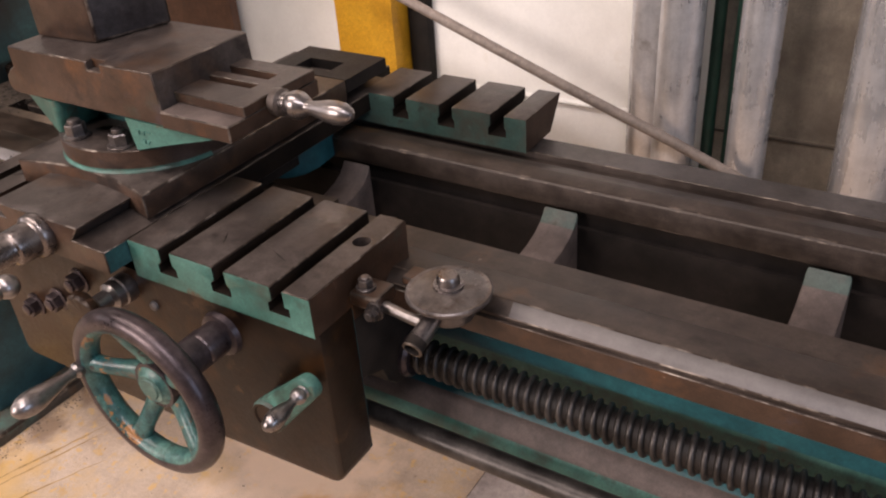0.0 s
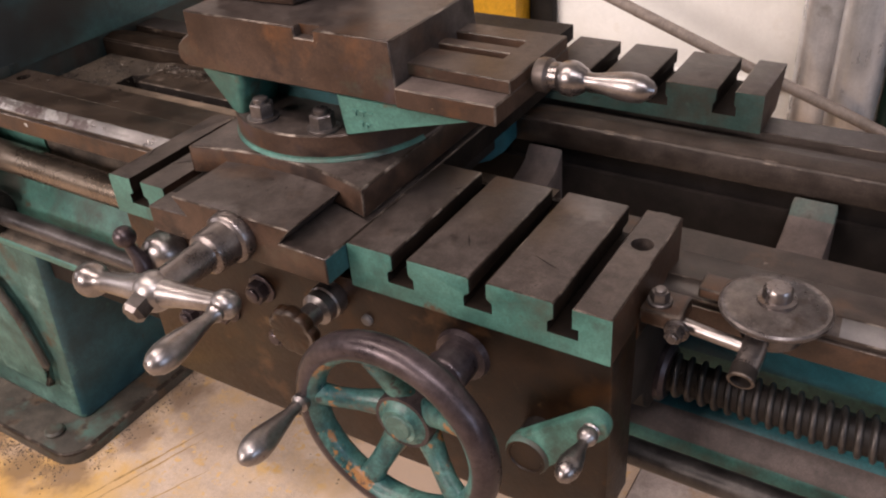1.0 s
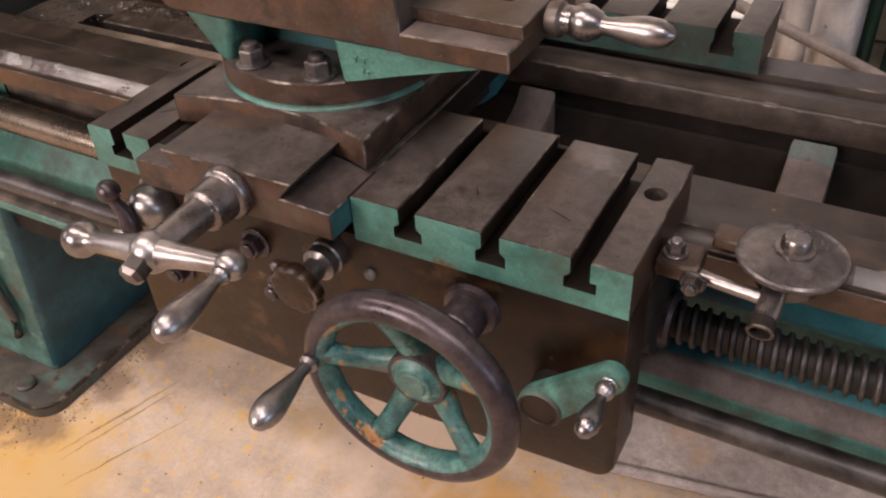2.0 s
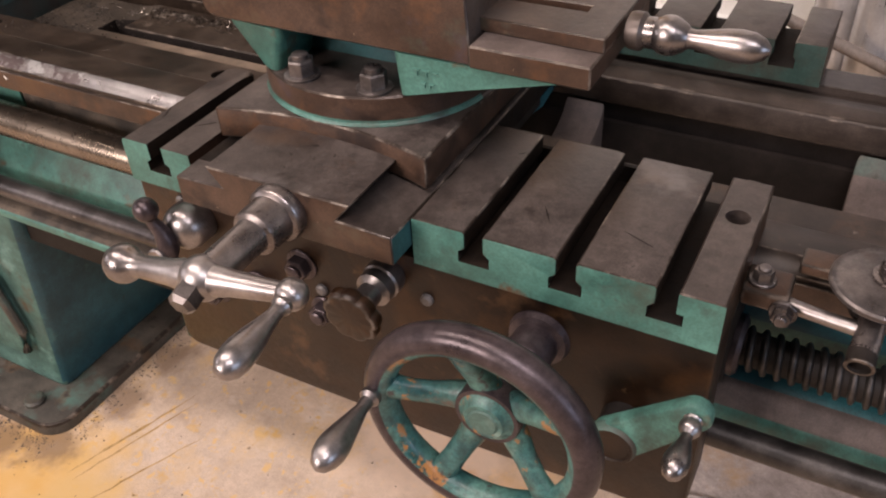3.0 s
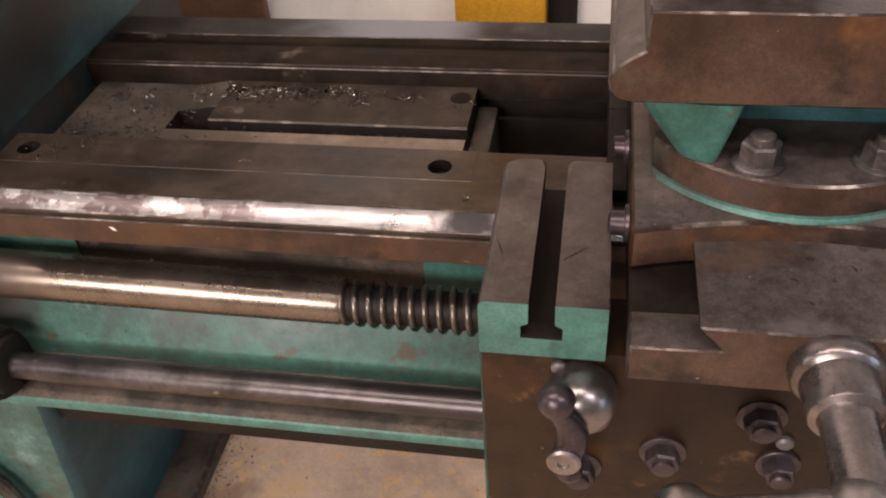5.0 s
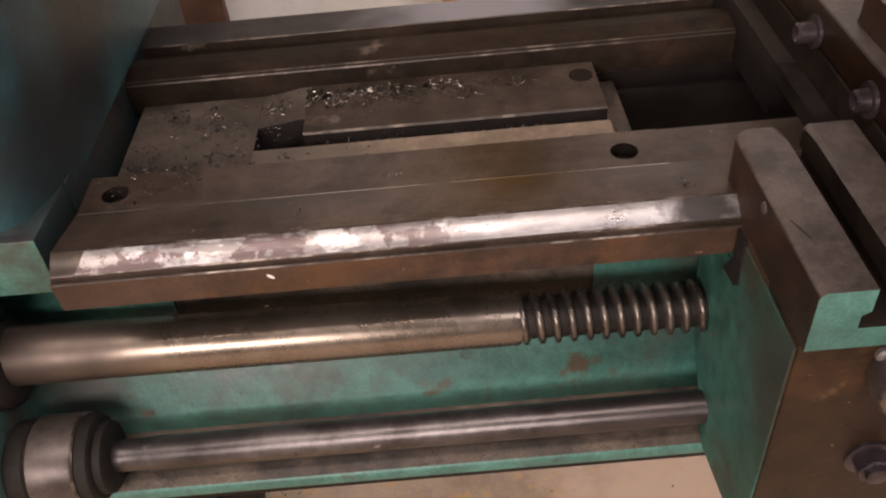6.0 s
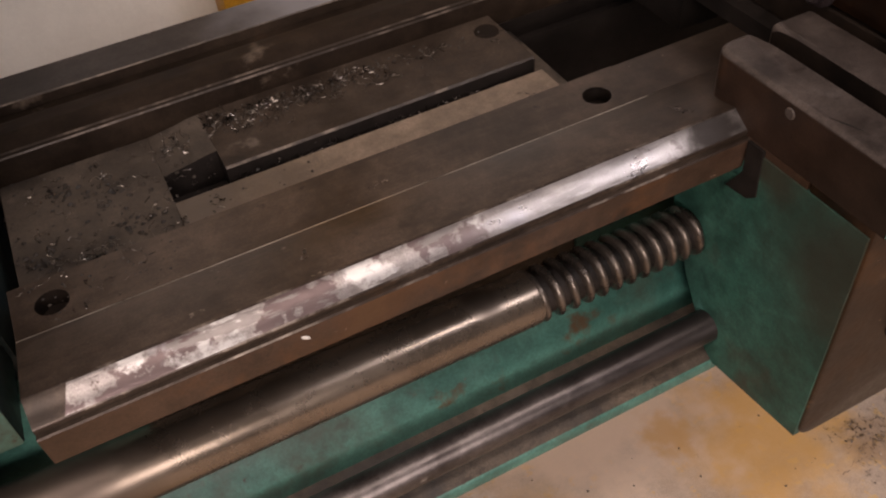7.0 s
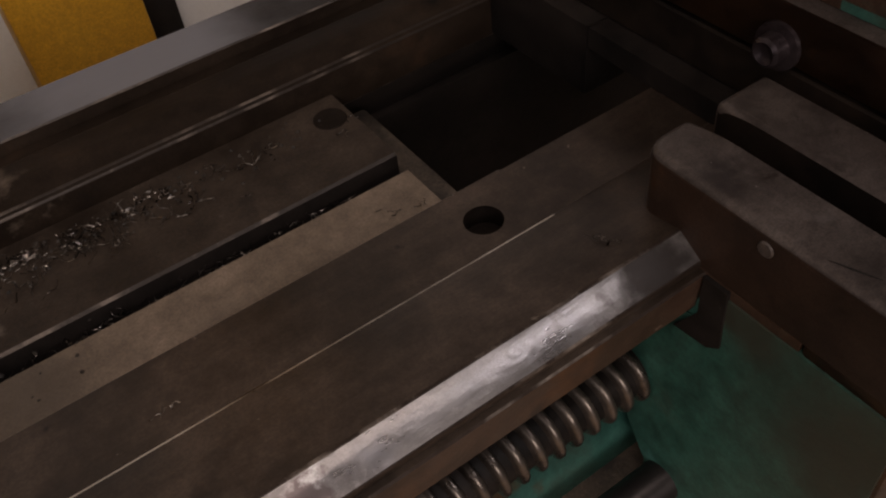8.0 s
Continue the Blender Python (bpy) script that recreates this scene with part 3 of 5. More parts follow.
def duct(x, y, r, label, mat, kind_="duct"):
    t = thing(kind_, (x, y, 0), label, kind_, "upright ducts by the wall" if kind_ == "duct" else "dark pipes by the wall")
    b = bmesh.new()
    turn(b, [(r, 0.0), (r, 3.39)], (x, y, 0), (0, 0, 1), 48)
    part("tube", b, mat, t)
    b = bmesh.new()
    turn(b, [(r + 0.001, 0.0), (r + 0.004, 0.003), (r + 0.004, 0.03), (r + 0.001, 0.033)], (x, y, 1.05), (0, 0, 1), 48)
    part("seam_band", b, mat, t)


duct(0.222, 1.000, 0.038, "galvanised pipe standing close to the wall", DUCT)
duct(0.288, 0.955, 0.038, "bright galvanised sheet duct standing by the wall", DUCT)
duct(0.4195, 0.955, 0.034, "narrow galvanised duct standing by the wall", DUCT)
duct(0.610, 0.965, 0.050, "wide galvanised duct standing by the wall", DUCT)
duct(0.336, 1.010, 0.011, "dark green painted pipe behind the ducts", DARKPIPE, "pipe")
duct(0.380, 1.005, 0.014, "dark green painted pipe beside the narrow duct", DARKPIPE, "pipe")

bar = thing("bar", (0.44, 0.9, 0.5), "long grey bar leaning along the wall", "bar")
bm = bmesh.new()
sweep(bm, [(-0.40, 0.9, 0.842), (-0.231, 0.9, 0.779), (0.10, 0.9, 0.655), (0.30, 0.9, 0.585), (0.46, 0.9, 0.523), (1.2, 0.9, 0.235), (1.75, 0.9, 0.012)], 0.0098, 14)
part("round_bar", bm, BAR, bar)
bm = bmesh.new()
sweep(bm, [(0.455, 0.9, 0.5250), (0.46, 0.9, 0.5230), (0.492, 0.9, 0.5106)], 0.0116, 14)
part("sleeve", bm, BAR, bar)

# ---- lathe bed ----
X0, X1 = -0.345, 1.75          # the bed right of the gap bridge
bed = thing("lathe_bed", (0.5, 0.3, 0), "long cast iron lathe bed with green painted flanks", "lathe bed")


def front_way_profile(flat, back, drop=0.0):
    return [(y, z - drop) for y, z in [(back, flat), (0.1875, flat), (0.1872, 0.7570), (0.1860, 0.7574), (0.1335, 0.7672), (0.1180, 0.7570), (0.1180, 0.7532), (0.1140, 0.7532), (0.1165, 0.7265),
            (0.150, 0.722), (back, 0.70)]]


def way_mesh(x0, x1, flat=0.7566, back=0.233, drop=0.0):
    b = bmesh.new()
    extr(b, front_way_profile(flat, back, drop), "x", x0, x1)
    worn(b, 0.0010, 1, 1, 25, lambda e: abs(e.verts[0].co.x - e.verts[1].co.x) > 0.1 and all(v.co.y < 0.15 for v in e.verts))
    paint(b, 2, lambda n, c: n.y < -0.4 and n.z > 0.5 and 0.757 < c.z + drop < 0.767)
    paint(b, 3, lambda n, c: n.y < -0.8 and c.y < 0.12 and c.z + drop < 0.75)
    paint(b, 4, lambda n, c: 0.1858 < c.y < 0.1873 and c.z + drop > 0.7571)
    return b


bm = way_mesh(X0 - 0.0006, 0.1, 0.7566, 0.2315)
part("front_way", bm, [WAY, EDGE, POLISH, BROWN, WAY], bed)
bm = way_mesh(0.1002, X1, 0.7566, 0.226, 0.0075)
bmesh.ops.bisect_plane(bm, geom=bm.verts[:] + bm.edges[:] + bm.faces[:], plane_co=(0.395, 0.126, 0.762), plane_no=(1, 0.1, 0))
paint(bm, 0, lambda n, c: c.x < 0.395, 2)
part("front_way", bm, [WAY_OILY, EDGE, WAY_DULL, BROWN, WAY_OILY], bed)
REAR = [(0.399, 0.690), (0.396, 0.714), (0.385, 0.720), (0.385, 0.7495), (0.388, 0.7520), (0.4075, 0.7555), (0.4095, 0.7553), (0.432, 0.7510), (0.440, 0.741), (0.457, 0.741), (0.4585, 0.750), (0.502, 0.750),
        (0.504, 0.69)]
# Left half darker: dirt, and the headstock's shade put into its colour.
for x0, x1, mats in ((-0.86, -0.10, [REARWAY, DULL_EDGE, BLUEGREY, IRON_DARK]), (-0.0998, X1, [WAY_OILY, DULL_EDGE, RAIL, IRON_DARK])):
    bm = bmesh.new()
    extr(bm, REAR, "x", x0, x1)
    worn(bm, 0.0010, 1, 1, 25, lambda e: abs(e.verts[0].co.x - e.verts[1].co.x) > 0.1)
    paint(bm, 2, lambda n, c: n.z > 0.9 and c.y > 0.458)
    # Under the lip the face is darkened to stand for its shade.
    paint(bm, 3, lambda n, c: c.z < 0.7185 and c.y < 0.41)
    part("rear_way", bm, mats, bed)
# flanks: front wall with a long opening below the bridge, and rear wall
bm = bmesh.new()
box(bm, -0.90, -0.7455, 0.195, 0.23, 0.50, 0.70)
box(bm, -0.395, 0.10, 0.195, 0.215, 0.50, 0.70)
box(bm, -0.7455, -0.395, 0.195, 0.23, 0.50, 0.612)
part("front_wall", bm, [GREEN], bed)
bm = bmesh.new()
box(bm, 0.1005, X1, 0.195, 0.215, 0.628, 0.70)
part("front_wall", bm, [TEAL_CLEAN], bed, "blue teal painted flank of the bed")
bm = bmesh.new()
box(bm, 0.1005, X1, 0.1955, 0.215, 0.50, 0.6278)
part("front_wall", bm, [GREEN], bed, "green painted lower flank of the bed")
# Inner wall dark: grease, plus the shade of the pit put in.
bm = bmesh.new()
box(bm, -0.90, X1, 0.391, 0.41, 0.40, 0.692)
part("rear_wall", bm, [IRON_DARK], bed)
bm = bmesh.new()
box(bm, -0.745, -0.395, 0.198, 0.23, 0.6125, 0.700)
part("recess_wall", bm, [GRIME], bed, "dark oily recess wall below the bridge")
# mid ledge, clean green on the headstock side, caked with dust on the other
bm = bmesh.new()
MID = [(0.196, 0.614), (0.186, 0.611), (0.160, 0.566), (0.1545, 0.556), (0.150, 0.526), (0.196, 0.515)]
extr(bm, MID, "x", -0.90, -0.28)
worn(bm, 0.002, 2, 0, 15)
part("mid_ledge", bm, [GREEN], bed)
bm = bmesh.new()
extr(bm, [(0.196, 0.580), (0.176, 0.5745), (0.170, 0.568), (0.156, 0.541), (0.150, 0.531), (0.147, 0.505), (0.196, 0.498)], "x", 0.1512, X1)
paint(bm, 1, lambda n, c: 0.545 < c.z < 0.570 and n.y < -0.3)
paint(bm, 2, lambda n, c: c.z > 0.570 and n.z > 0.2)
part("mid_ledge", bm, [GREEN, DUST, TEAL_CLEAN], bed, "green ledge caked with oily dust")
bm = bmesh.new()
extr(bm, [(0.196, 0.552), (0.110, 0.5260), (0.102, 0.5215), (0.101, 0.511), (0.196, 0.490)], "x", -0.90, 0.0)
worn(bm, 0.002, 2, 0, 25)
paint(bm, 1, lambda n, c: n.z > 0.7 and c.y > 0.104)
part("lower_flange", bm, [GREEN, GRIME], bed)
# Floor between the walls in the same shade-dark colour.
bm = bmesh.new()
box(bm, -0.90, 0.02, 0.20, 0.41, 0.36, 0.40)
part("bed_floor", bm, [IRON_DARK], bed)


def rib(x, w=0.047):
    b = bmesh.new()
    prof = [(0.23, 0.686), (0.27, 0.686), (0.305, 0.687), (0.333, 0.690), (0.354, 0.6955), (0.368, 0.703), (0.377, 0.7115), (0.382, 0.720), (0.384, 0.56), (0.23, 0.56)]
    extr(b, prof, "x", x, x + w)
    worn(b, 0.004, 2, 0, 40)
    paint(b, 1, lambda n, c: c.y > 0.362 and n.z > 0.1 and x > 0)
    part("rib", b, [DUST, RIB_TOP], bed)


for x in (-0.012, 0.306, 0.622, 0.94, 1.26):
    rib(x)

# Blue-grey sheen painted where the rail reflects wall and sky.
ragged_patch(BLUEGREY, (-0.47, 0.48, 0.750), 0.13, (0.20, 0.20, 0.215), 10.0, 0.0, 0.9)

# ---- gap bridge ----
bridge = thing("gap_bridge", (-0.57, 0.25, 0.70), "worn removable bridge of the bed with swarf on it", "gap bridge")
BL, BR = -0.787, -0.367
bm = way_mesh(BL, -0.3455, 0.742)
# the scraped stretch of the bevel: mitred at one end, square at the other
for co, no in (((-0.7665, 0.126, 0.762), (1, -0.45, 0)),):
    bmesh.ops.bisect_plane(bm, geom=bm.verts[:] + bm.edges[:] + bm.faces[:], plane_co=co, plane_no=no)
paint(bm, 0, lambda n, c: c.x < -0.769, 2)
part("front_way", bm, [WAY, EDGE, POLISH, BROWN, LINE], bridge, "worn way with a patchy scraped bright bevel")
bm = bmesh.new()
hole_plate(bm, BL, -0.735, 0.1875, 0.233, 0.742, 0.7570, -0.763, 0.2085, 0.0105, 32, 0.012)
hole_plate(bm, -0.402, -0.3455, 0.1875, 0.233, 0.742, 0.7570, -0.375, 0.2065, 0.0105, 32, 0.012)
box(bm, -0.735, -0.402, 0.1875, 0.233, 0.742, 0.7570)
worn(bm, 0.0009, 1, 1, 40, lambda e: all(v.co.y > 0.2325 and v.co.z > 0.756 for v in e.verts))
# Hole insides coloured dark for the shade down in them.
paint(bm, 2, lambda n, c: min(math.hypot(c.x + 0.763, c.y - 0.2085), math.hypot(c.x + 0.375, c.y - 0.2065)) < 0.0109 and c.z > 0.7425 and c.z < 0.7565)
part("flat_top", bm, [WAY, DULL_EDGE, SLOT], bridge, "flat strip with two countersunk holes")
for x0, x1, y0, y1, z1, mat_ in ((BL, -0.674, 0.2335, 0.3845, 0.727, DECK), (-0.6738, BR, 0.2335, 0.2945, 0.7275, STRIP),
                                 (-0.631, BR, 0.306, 0.3845, 0.7330, DECK_REAR)):
    bm = bmesh.new()
    box(bm, x0, x1, y0, y1, 0.69, z1)
    worn(bm, 0.0016, 1, 1, 40, lambda e: all(v.co.z > 0.72 for v in e.verts) and (max(v.co.y for v in e.verts) < 0.31 and z1 > 0.73))
    # Upright plate sides darkened, as shade in groove and pocket.
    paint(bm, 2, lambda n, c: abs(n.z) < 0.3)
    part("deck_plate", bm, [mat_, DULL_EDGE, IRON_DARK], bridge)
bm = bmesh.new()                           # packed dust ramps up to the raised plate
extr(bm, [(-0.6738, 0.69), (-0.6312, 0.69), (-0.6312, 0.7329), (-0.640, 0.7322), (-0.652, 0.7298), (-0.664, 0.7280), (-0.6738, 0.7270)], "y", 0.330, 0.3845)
# Sides of the ramp darkened like the pocket's shade.
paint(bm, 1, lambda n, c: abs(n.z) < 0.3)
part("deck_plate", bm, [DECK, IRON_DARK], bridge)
# Groove bottom coloured dark for the shade down in it.
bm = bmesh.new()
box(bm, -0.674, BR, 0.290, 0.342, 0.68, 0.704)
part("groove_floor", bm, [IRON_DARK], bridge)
# Flat dark disc in place of a real, shaded hole.
bm = bmesh.new()
turn(bm, [(0.0108, 0.0), (0.0105, 0.0007), (0.0085, 0.0004), (0.0080, 0.0002), (0, 0.0002)], (-0.381, 0.362, 0.7331), (0, 0, 1), 26)
part("rear_bolt_hole", bm, [SLOT], bridge, "dark disc standing for the shade of a bolt hole")
bm = bmesh.new()
box(bm, BR + 0.0005, -0.3455, 0.2335, 0.3845, 0.60, 0.712)
worn(bm, 0.003, 2, 0)
part("end_web", bm, [GRIME], bridge)

# ---- headstock and its gearbox ----
head = thing("headstock", (-1.2, 0.35, 0.5), "green painted cast headstock of the lathe", "headstock")
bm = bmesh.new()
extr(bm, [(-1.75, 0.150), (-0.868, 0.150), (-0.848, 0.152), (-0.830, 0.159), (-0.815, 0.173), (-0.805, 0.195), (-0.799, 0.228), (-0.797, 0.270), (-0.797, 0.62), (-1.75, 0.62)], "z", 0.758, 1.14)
# Dark patches put grime and shade of the turned-away end into the paint.
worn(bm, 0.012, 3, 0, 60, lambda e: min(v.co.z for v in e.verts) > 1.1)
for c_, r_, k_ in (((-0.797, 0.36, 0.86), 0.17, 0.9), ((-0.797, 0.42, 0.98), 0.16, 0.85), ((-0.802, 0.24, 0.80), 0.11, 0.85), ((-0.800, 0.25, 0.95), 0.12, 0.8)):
    ragged_patch(TEAL_HEAD, c_, r_, (0.016, 0.014, 0.014), 9.0, 0.0, k_)
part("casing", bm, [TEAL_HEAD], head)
bm = bmesh.new()
extr(bm, [(-1.75, 0.147), (-0.8025, 0.147), (-0.8010, 0.215), (-1.75, 0.215)], "z", 0.717, 0.768)
worn(bm, 0.0025, 2, 0, 50)
# Ledge end and top darker: grime, with shade coloured in.
paint(bm, 1, lambda n, c: n.x > 0.6 or n.z > 0.6)
part("ledge", bm, [GREEN, TEAL_GRIMY_SHADED], head)
# Skirt coloured dark for the shaded gap beside the bridge.
bm = bmesh.new()
box(bm, -1.75, -0.799, 0.2155, 0.62, 0.60, 0.768)
part("skirt", bm, [TEAL_GRIMY_SHADED], head)
bm = bmesh.new()
box(bm, -1.75, -0.885, 0.06, 0.40, 0.50, 0.7165)
worn(bm, 0.015, 3, 0)
part("feed_box", bm, [GREEN_DIRTY], head)
bm = bmesh.new()
turn(bm, [(0.0, 0), (0.075, 0), (0.078, 0.004), (0.078, 0.022), (0.06, 0.026), (0.055, 0.045), (0.0, 0.045)], (-0.797, 0.36, 0.95), (1, 0, 0), 40)
part("spindle_nose", bm, [IRON_DARK], head)

bm = bmesh.new()
turn(bm, ball(0.020, 0.0, 8, 20, 180), (-0.875, 0.125, 0.705), (1, 0.2, 0.2), 24)
part("shift_knob", bm, [GREEN_DIRTY], head, "green painted ball knob of a shift lever")
# Added dark disc in place of the shaded recess the shaft enters.
bm = bmesh.new()
turn(bm, [(0.0, 0.0), (0.036, 0.0), (0.038, 0.003), (0.036, 0.016), (0.028, 0.021), (0.0, 0.021)], (-0.886, 0.154, 0.640), (1, 0, 0), 36)
part("shaft_recess_disc", bm, [IRON_DARK], head, "added dark disc standing for the recess round the shaft")

ped = thing("pedestal", (-1.1, 0.3, 0), "green cast pedestal under the headstock with an oily plinth", "pedestal")
bm = bmesh.new()


def frustum(b, x0, x1, y0, y1, z0, X0_, X1_, Y0_, Y1_, z1):
    lo = [b.verts.new(p) for p in ((x0, y0, z0), (x1, y0, z0), (x1, y1, z0), (x0, y1, z0))]
    hi = [b.verts.new(p) for p in ((X0_, Y0_, z1), (X1_, Y0_, z1), (X1_, Y1_, z1), (X0_, Y1_, z1))]
    b.faces.new(lo[::-1])
    b.faces.new(hi)
    for i in range(4):
        b.faces.new((lo[i], lo[(i + 1) % 4], hi[(i + 1) % 4], hi[i]))


frustum(bm, -1.60, -0.895, 0.160, 0.47, 0.02, -1.60, -0.865, 0.185, 0.45, 0.52)
worn(bm, 0.018, 3, 0)
# Right side darker and bluer: its shade is put into the paint.
paint(bm, 1, lambda n, c: n.x > 0.7)
part("body", bm, [PEDESTAL, PEDESTAL_SHADED], ped)
bm = bmesh.new()
corner = [(-0.832 - 0.05 + 0.05 * math.sin(a), 0.072 + 0.05 - 0.05 * math.cos(a)) for a in [math.pi / 2 * k / 6 for k in range(7)]]
extr(bm, [(-1.7, 0.072)] + corner + [(-0.832, 0.52), (-1.7, 0.52)], "z", 0.0, 0.026)
worn(bm, 0.006, 2, 1, 60, lambda e: all(v.co.z > 0.02 for v in e.verts))
part("plinth", bm, [PLINTH, DULL_EDGE], ped)
bm = bmesh.new()
arch = [(-1.45, 0.10), (-0.955, 0.10), (-0.945, 0.16), (-0.975, 0.26), (-1.02, 0.325), (-1.08, 0.355), (-1.45, 0.36)]
extr(bm, arch, "y", 0.148, 0.172)
worn(bm, 0.006, 2, 0)
part("access_panel", bm, [PEDESTAL], ped, "arched green access panel with a grimy seam")
bm = bmesh.new()
sweep(bm, [(-0.945, 0.150, 0.115), (-0.936, 0.152, 0.165), (-0.966, 0.154, 0.268), (-1.014, 0.156, 0.335), (-1.078, 0.158, 0.366), (-1.45, 0.158, 0.371)], 0.0085, 10)
part("panel_seam", bm, [PLINTH], ped)
bm = bmesh.new()
turn(bm, [(0, 0), (0.020, 0), (0.020, 0.006), (0.016, 0.010), (0, 0.010)], (-0.925, 0.112, 0.026), (0, 0, 1), 20)
part("foot_bolt", bm, [PLINTH], ped)

tray = thing("chip_tray", (0.8, 0.6, 0), "grey dusty sheet metal tray under the bed", "tray")
bm = bmesh.new()
extr(bm, [(0.11, 0.416), (1.9, 0.71), (1.9, 0.93), (0.11, 0.815)], "z", 0.0, 0.018)
worn(bm, 0.003, 2, 1)
part("sheet", bm, [TRAY, EDGE], tray)
bm = bmesh.new()
sweep(bm, [(0.11, 0.418, 0.020), (0.5, 0.482, 0.020), (1.2, 0.597, 0.020), (1.9, 0.712, 0.020)], 0.006, 8)
part("rolled_rim", bm, [TRAY], tray)

# ---- lead screw and feed rod ----
SY, SZ, SR = 0.154, 0.640, 0.0219
screw = thing("lead_screw", (-0.46, SY, SZ), "oily steel lead screw with square thread", "lead screw")
bm = bmesh.new()
turn(bm, [(0.0246, -0.44), (0.0243, -0.392), (0.0237, -0.330), (0.0216, -0.004), (0.0208, 0.0)], (-0.462, SY, SZ), (1, 0, 0), 40)
part("plain_shaft", bm, [SHAFT], screw)
bm = bmesh.new()
PITCH, STEPS = 0.0127, 24
prof = [(SR * 0.78, 0.0), (SR * 0.77, 0.40), (SR * 0.86, 0.47), (SR * 0.965, 0.545), (SR, 0.63), (SR, 0.78), (SR * 0.965, 0.87), (SR * 0.86, 0.945)]
turns = int((1.70 + 0.462) / PITCH)
rows = []
for i in range(turns * STEPS + 1):
    a = 2 * math.pi * i / STEPS
    rows.append([bm.verts.new((-0.462 + PITCH * (i / STEPS + h - 1), SY + r * math.cos(a), SZ + r * math.sin(a))) for r, h in prof])
for i in range(len(rows) - 1):
    a, b = rows[i], rows[i + 1]
    for k in range(len(prof) - 1):
        bm.faces.new((a[k], b[k], b[k + 1], a[k + 1]))
    if i + STEPS + 1 < len(rows):
        c, d = rows[i + STEPS], rows[i + STEPS + 1]
        bm.faces.new((a[-1], b[-1], d[0], c[0]))
roots = [f for f in bm.faces if max(math.hypot(v.co.y - SY, v.co.z - SZ) for v in f.verts) < SR * 0.80]
for f in bm.faces:                         # worn bright on the headstock side of the carriage, oily beyond it
    f.material_index = 0 if f.verts[0].co.x < -0.2 else 1
# Dark roots stand for the shade between the thread crests.
for f in roots:
    f.material_index = 2
part("thread", bm, [THREAD_WORN, THREAD, IRON_DARK], screw, smooth=50)
screw.rotation_euler = (0, radians(1.05), 0)

RY, RZ, RR = 0.116, 0.556, 0.0142
rod = thing("feed_rod", (0, RY, RZ), "plain round steel feed rod with a collar", "feed rod")
bm = bmesh.new()
turn(bm, [(RR * 0.95, -0.816), (RR * 0.95, -0.779), (RR, -0.777), (RR, 0.1)], (0, RY, RZ), (1, 0, 0), 32)
part("shaft", bm, [ROD], rod)
# Far end in darker steel: the shade on the rod put into its colour.
bm = bmesh.new()
turn(bm, [(RR, 0.1), (RR, 1.7)], (0, RY, RZ - 0.012), (1, 0, 0), 32)
part("shaded_shaft", bm, [THREAD], rod, "far end of the rod, its shade coloured dark")
# Black ring fills the dark gap behind the collar.
bm = bmesh.new()
turn(bm, [(0.0, -0.884), (0.0350, -0.884), (0.0365, -0.881), (0.0365, -0.869), (0.0340, -0.8665), (0.0, -0.8665)], (0, RY, RZ), (1, 0, 0), 40)
part("back_ring", bm, [BLACK], rod, "black ring behind the collar")
bm = bmesh.new()
turn(bm, [(0.0, -0.8662), (0.0375, -0.8662), (0.0392, -0.8640), (0.0392, -0.8290), (0.0378, -0.8265), (0.0, -0.8265)], (0, RY, RZ), (1, 0, 0), 40)
paint(bm, 1, lambda n, c: 0.2 < abs(n.x) < 0.95)
part("collar", bm, [COLLAR_DULL, EDGE], rod, "broad tarnished steel collar")
bm = bmesh.new()
turn(bm, [(0.0, -0.8262), (0.0365, -0.8262), (0.0362, -0.8170), (0.0335, -0.8150), (0.0300, -0.8148), (0.0298, -0.8080), (0.0255, -0.8055), (0.0, -0.8055)], (0, RY, RZ), (1, 0, 0), 36)
part("seal_ring", bm, [BLACK], rod, "black stepped ring beside the collar")

# ---- carriage: saddle and apron ----
car = thing("carriage", (-0.03, 0.1, 0.53), "lathe carriage with slotted iron saddle and brown apron", "lathe carriage")
Z = 0.80


def slotted(x0, x1, slots, z0, z1, cut=None, neck=0.017, foot=0.027, deep=0.030):
    """Outline (x, z) of a plate with T-slots open to the top."""
    pts = [(x0, z0), (x1, z0), (x1, z1)] if cut is None else [(x0, z0), (x1, z0), (x1, z1 - 0.0195)]
    if cut:
        a, b = cut
        c, h = (a + b) / 2, foot / 2
        pts += [(c + h, z1 - 0.0195), (c + h, z1 - deep), (c - h, z1 - deep), (c - h, z1 - neck - 0.003), (a, z1 - neck), (a, z1)]
    for a, b in sorted(slots, reverse=True):
        c, h = (a + b) / 2, foot / 2
        pts += [(b, z1), (b, z1 - neck), (c + h, z1 - neck - 0.003), (c + h, z1 - deep), (c - h, z1 - deep), (c - h, z1 - neck - 0.003), (a, z1 - neck), (a, z1)]
    return pts + [(x0, z1)]


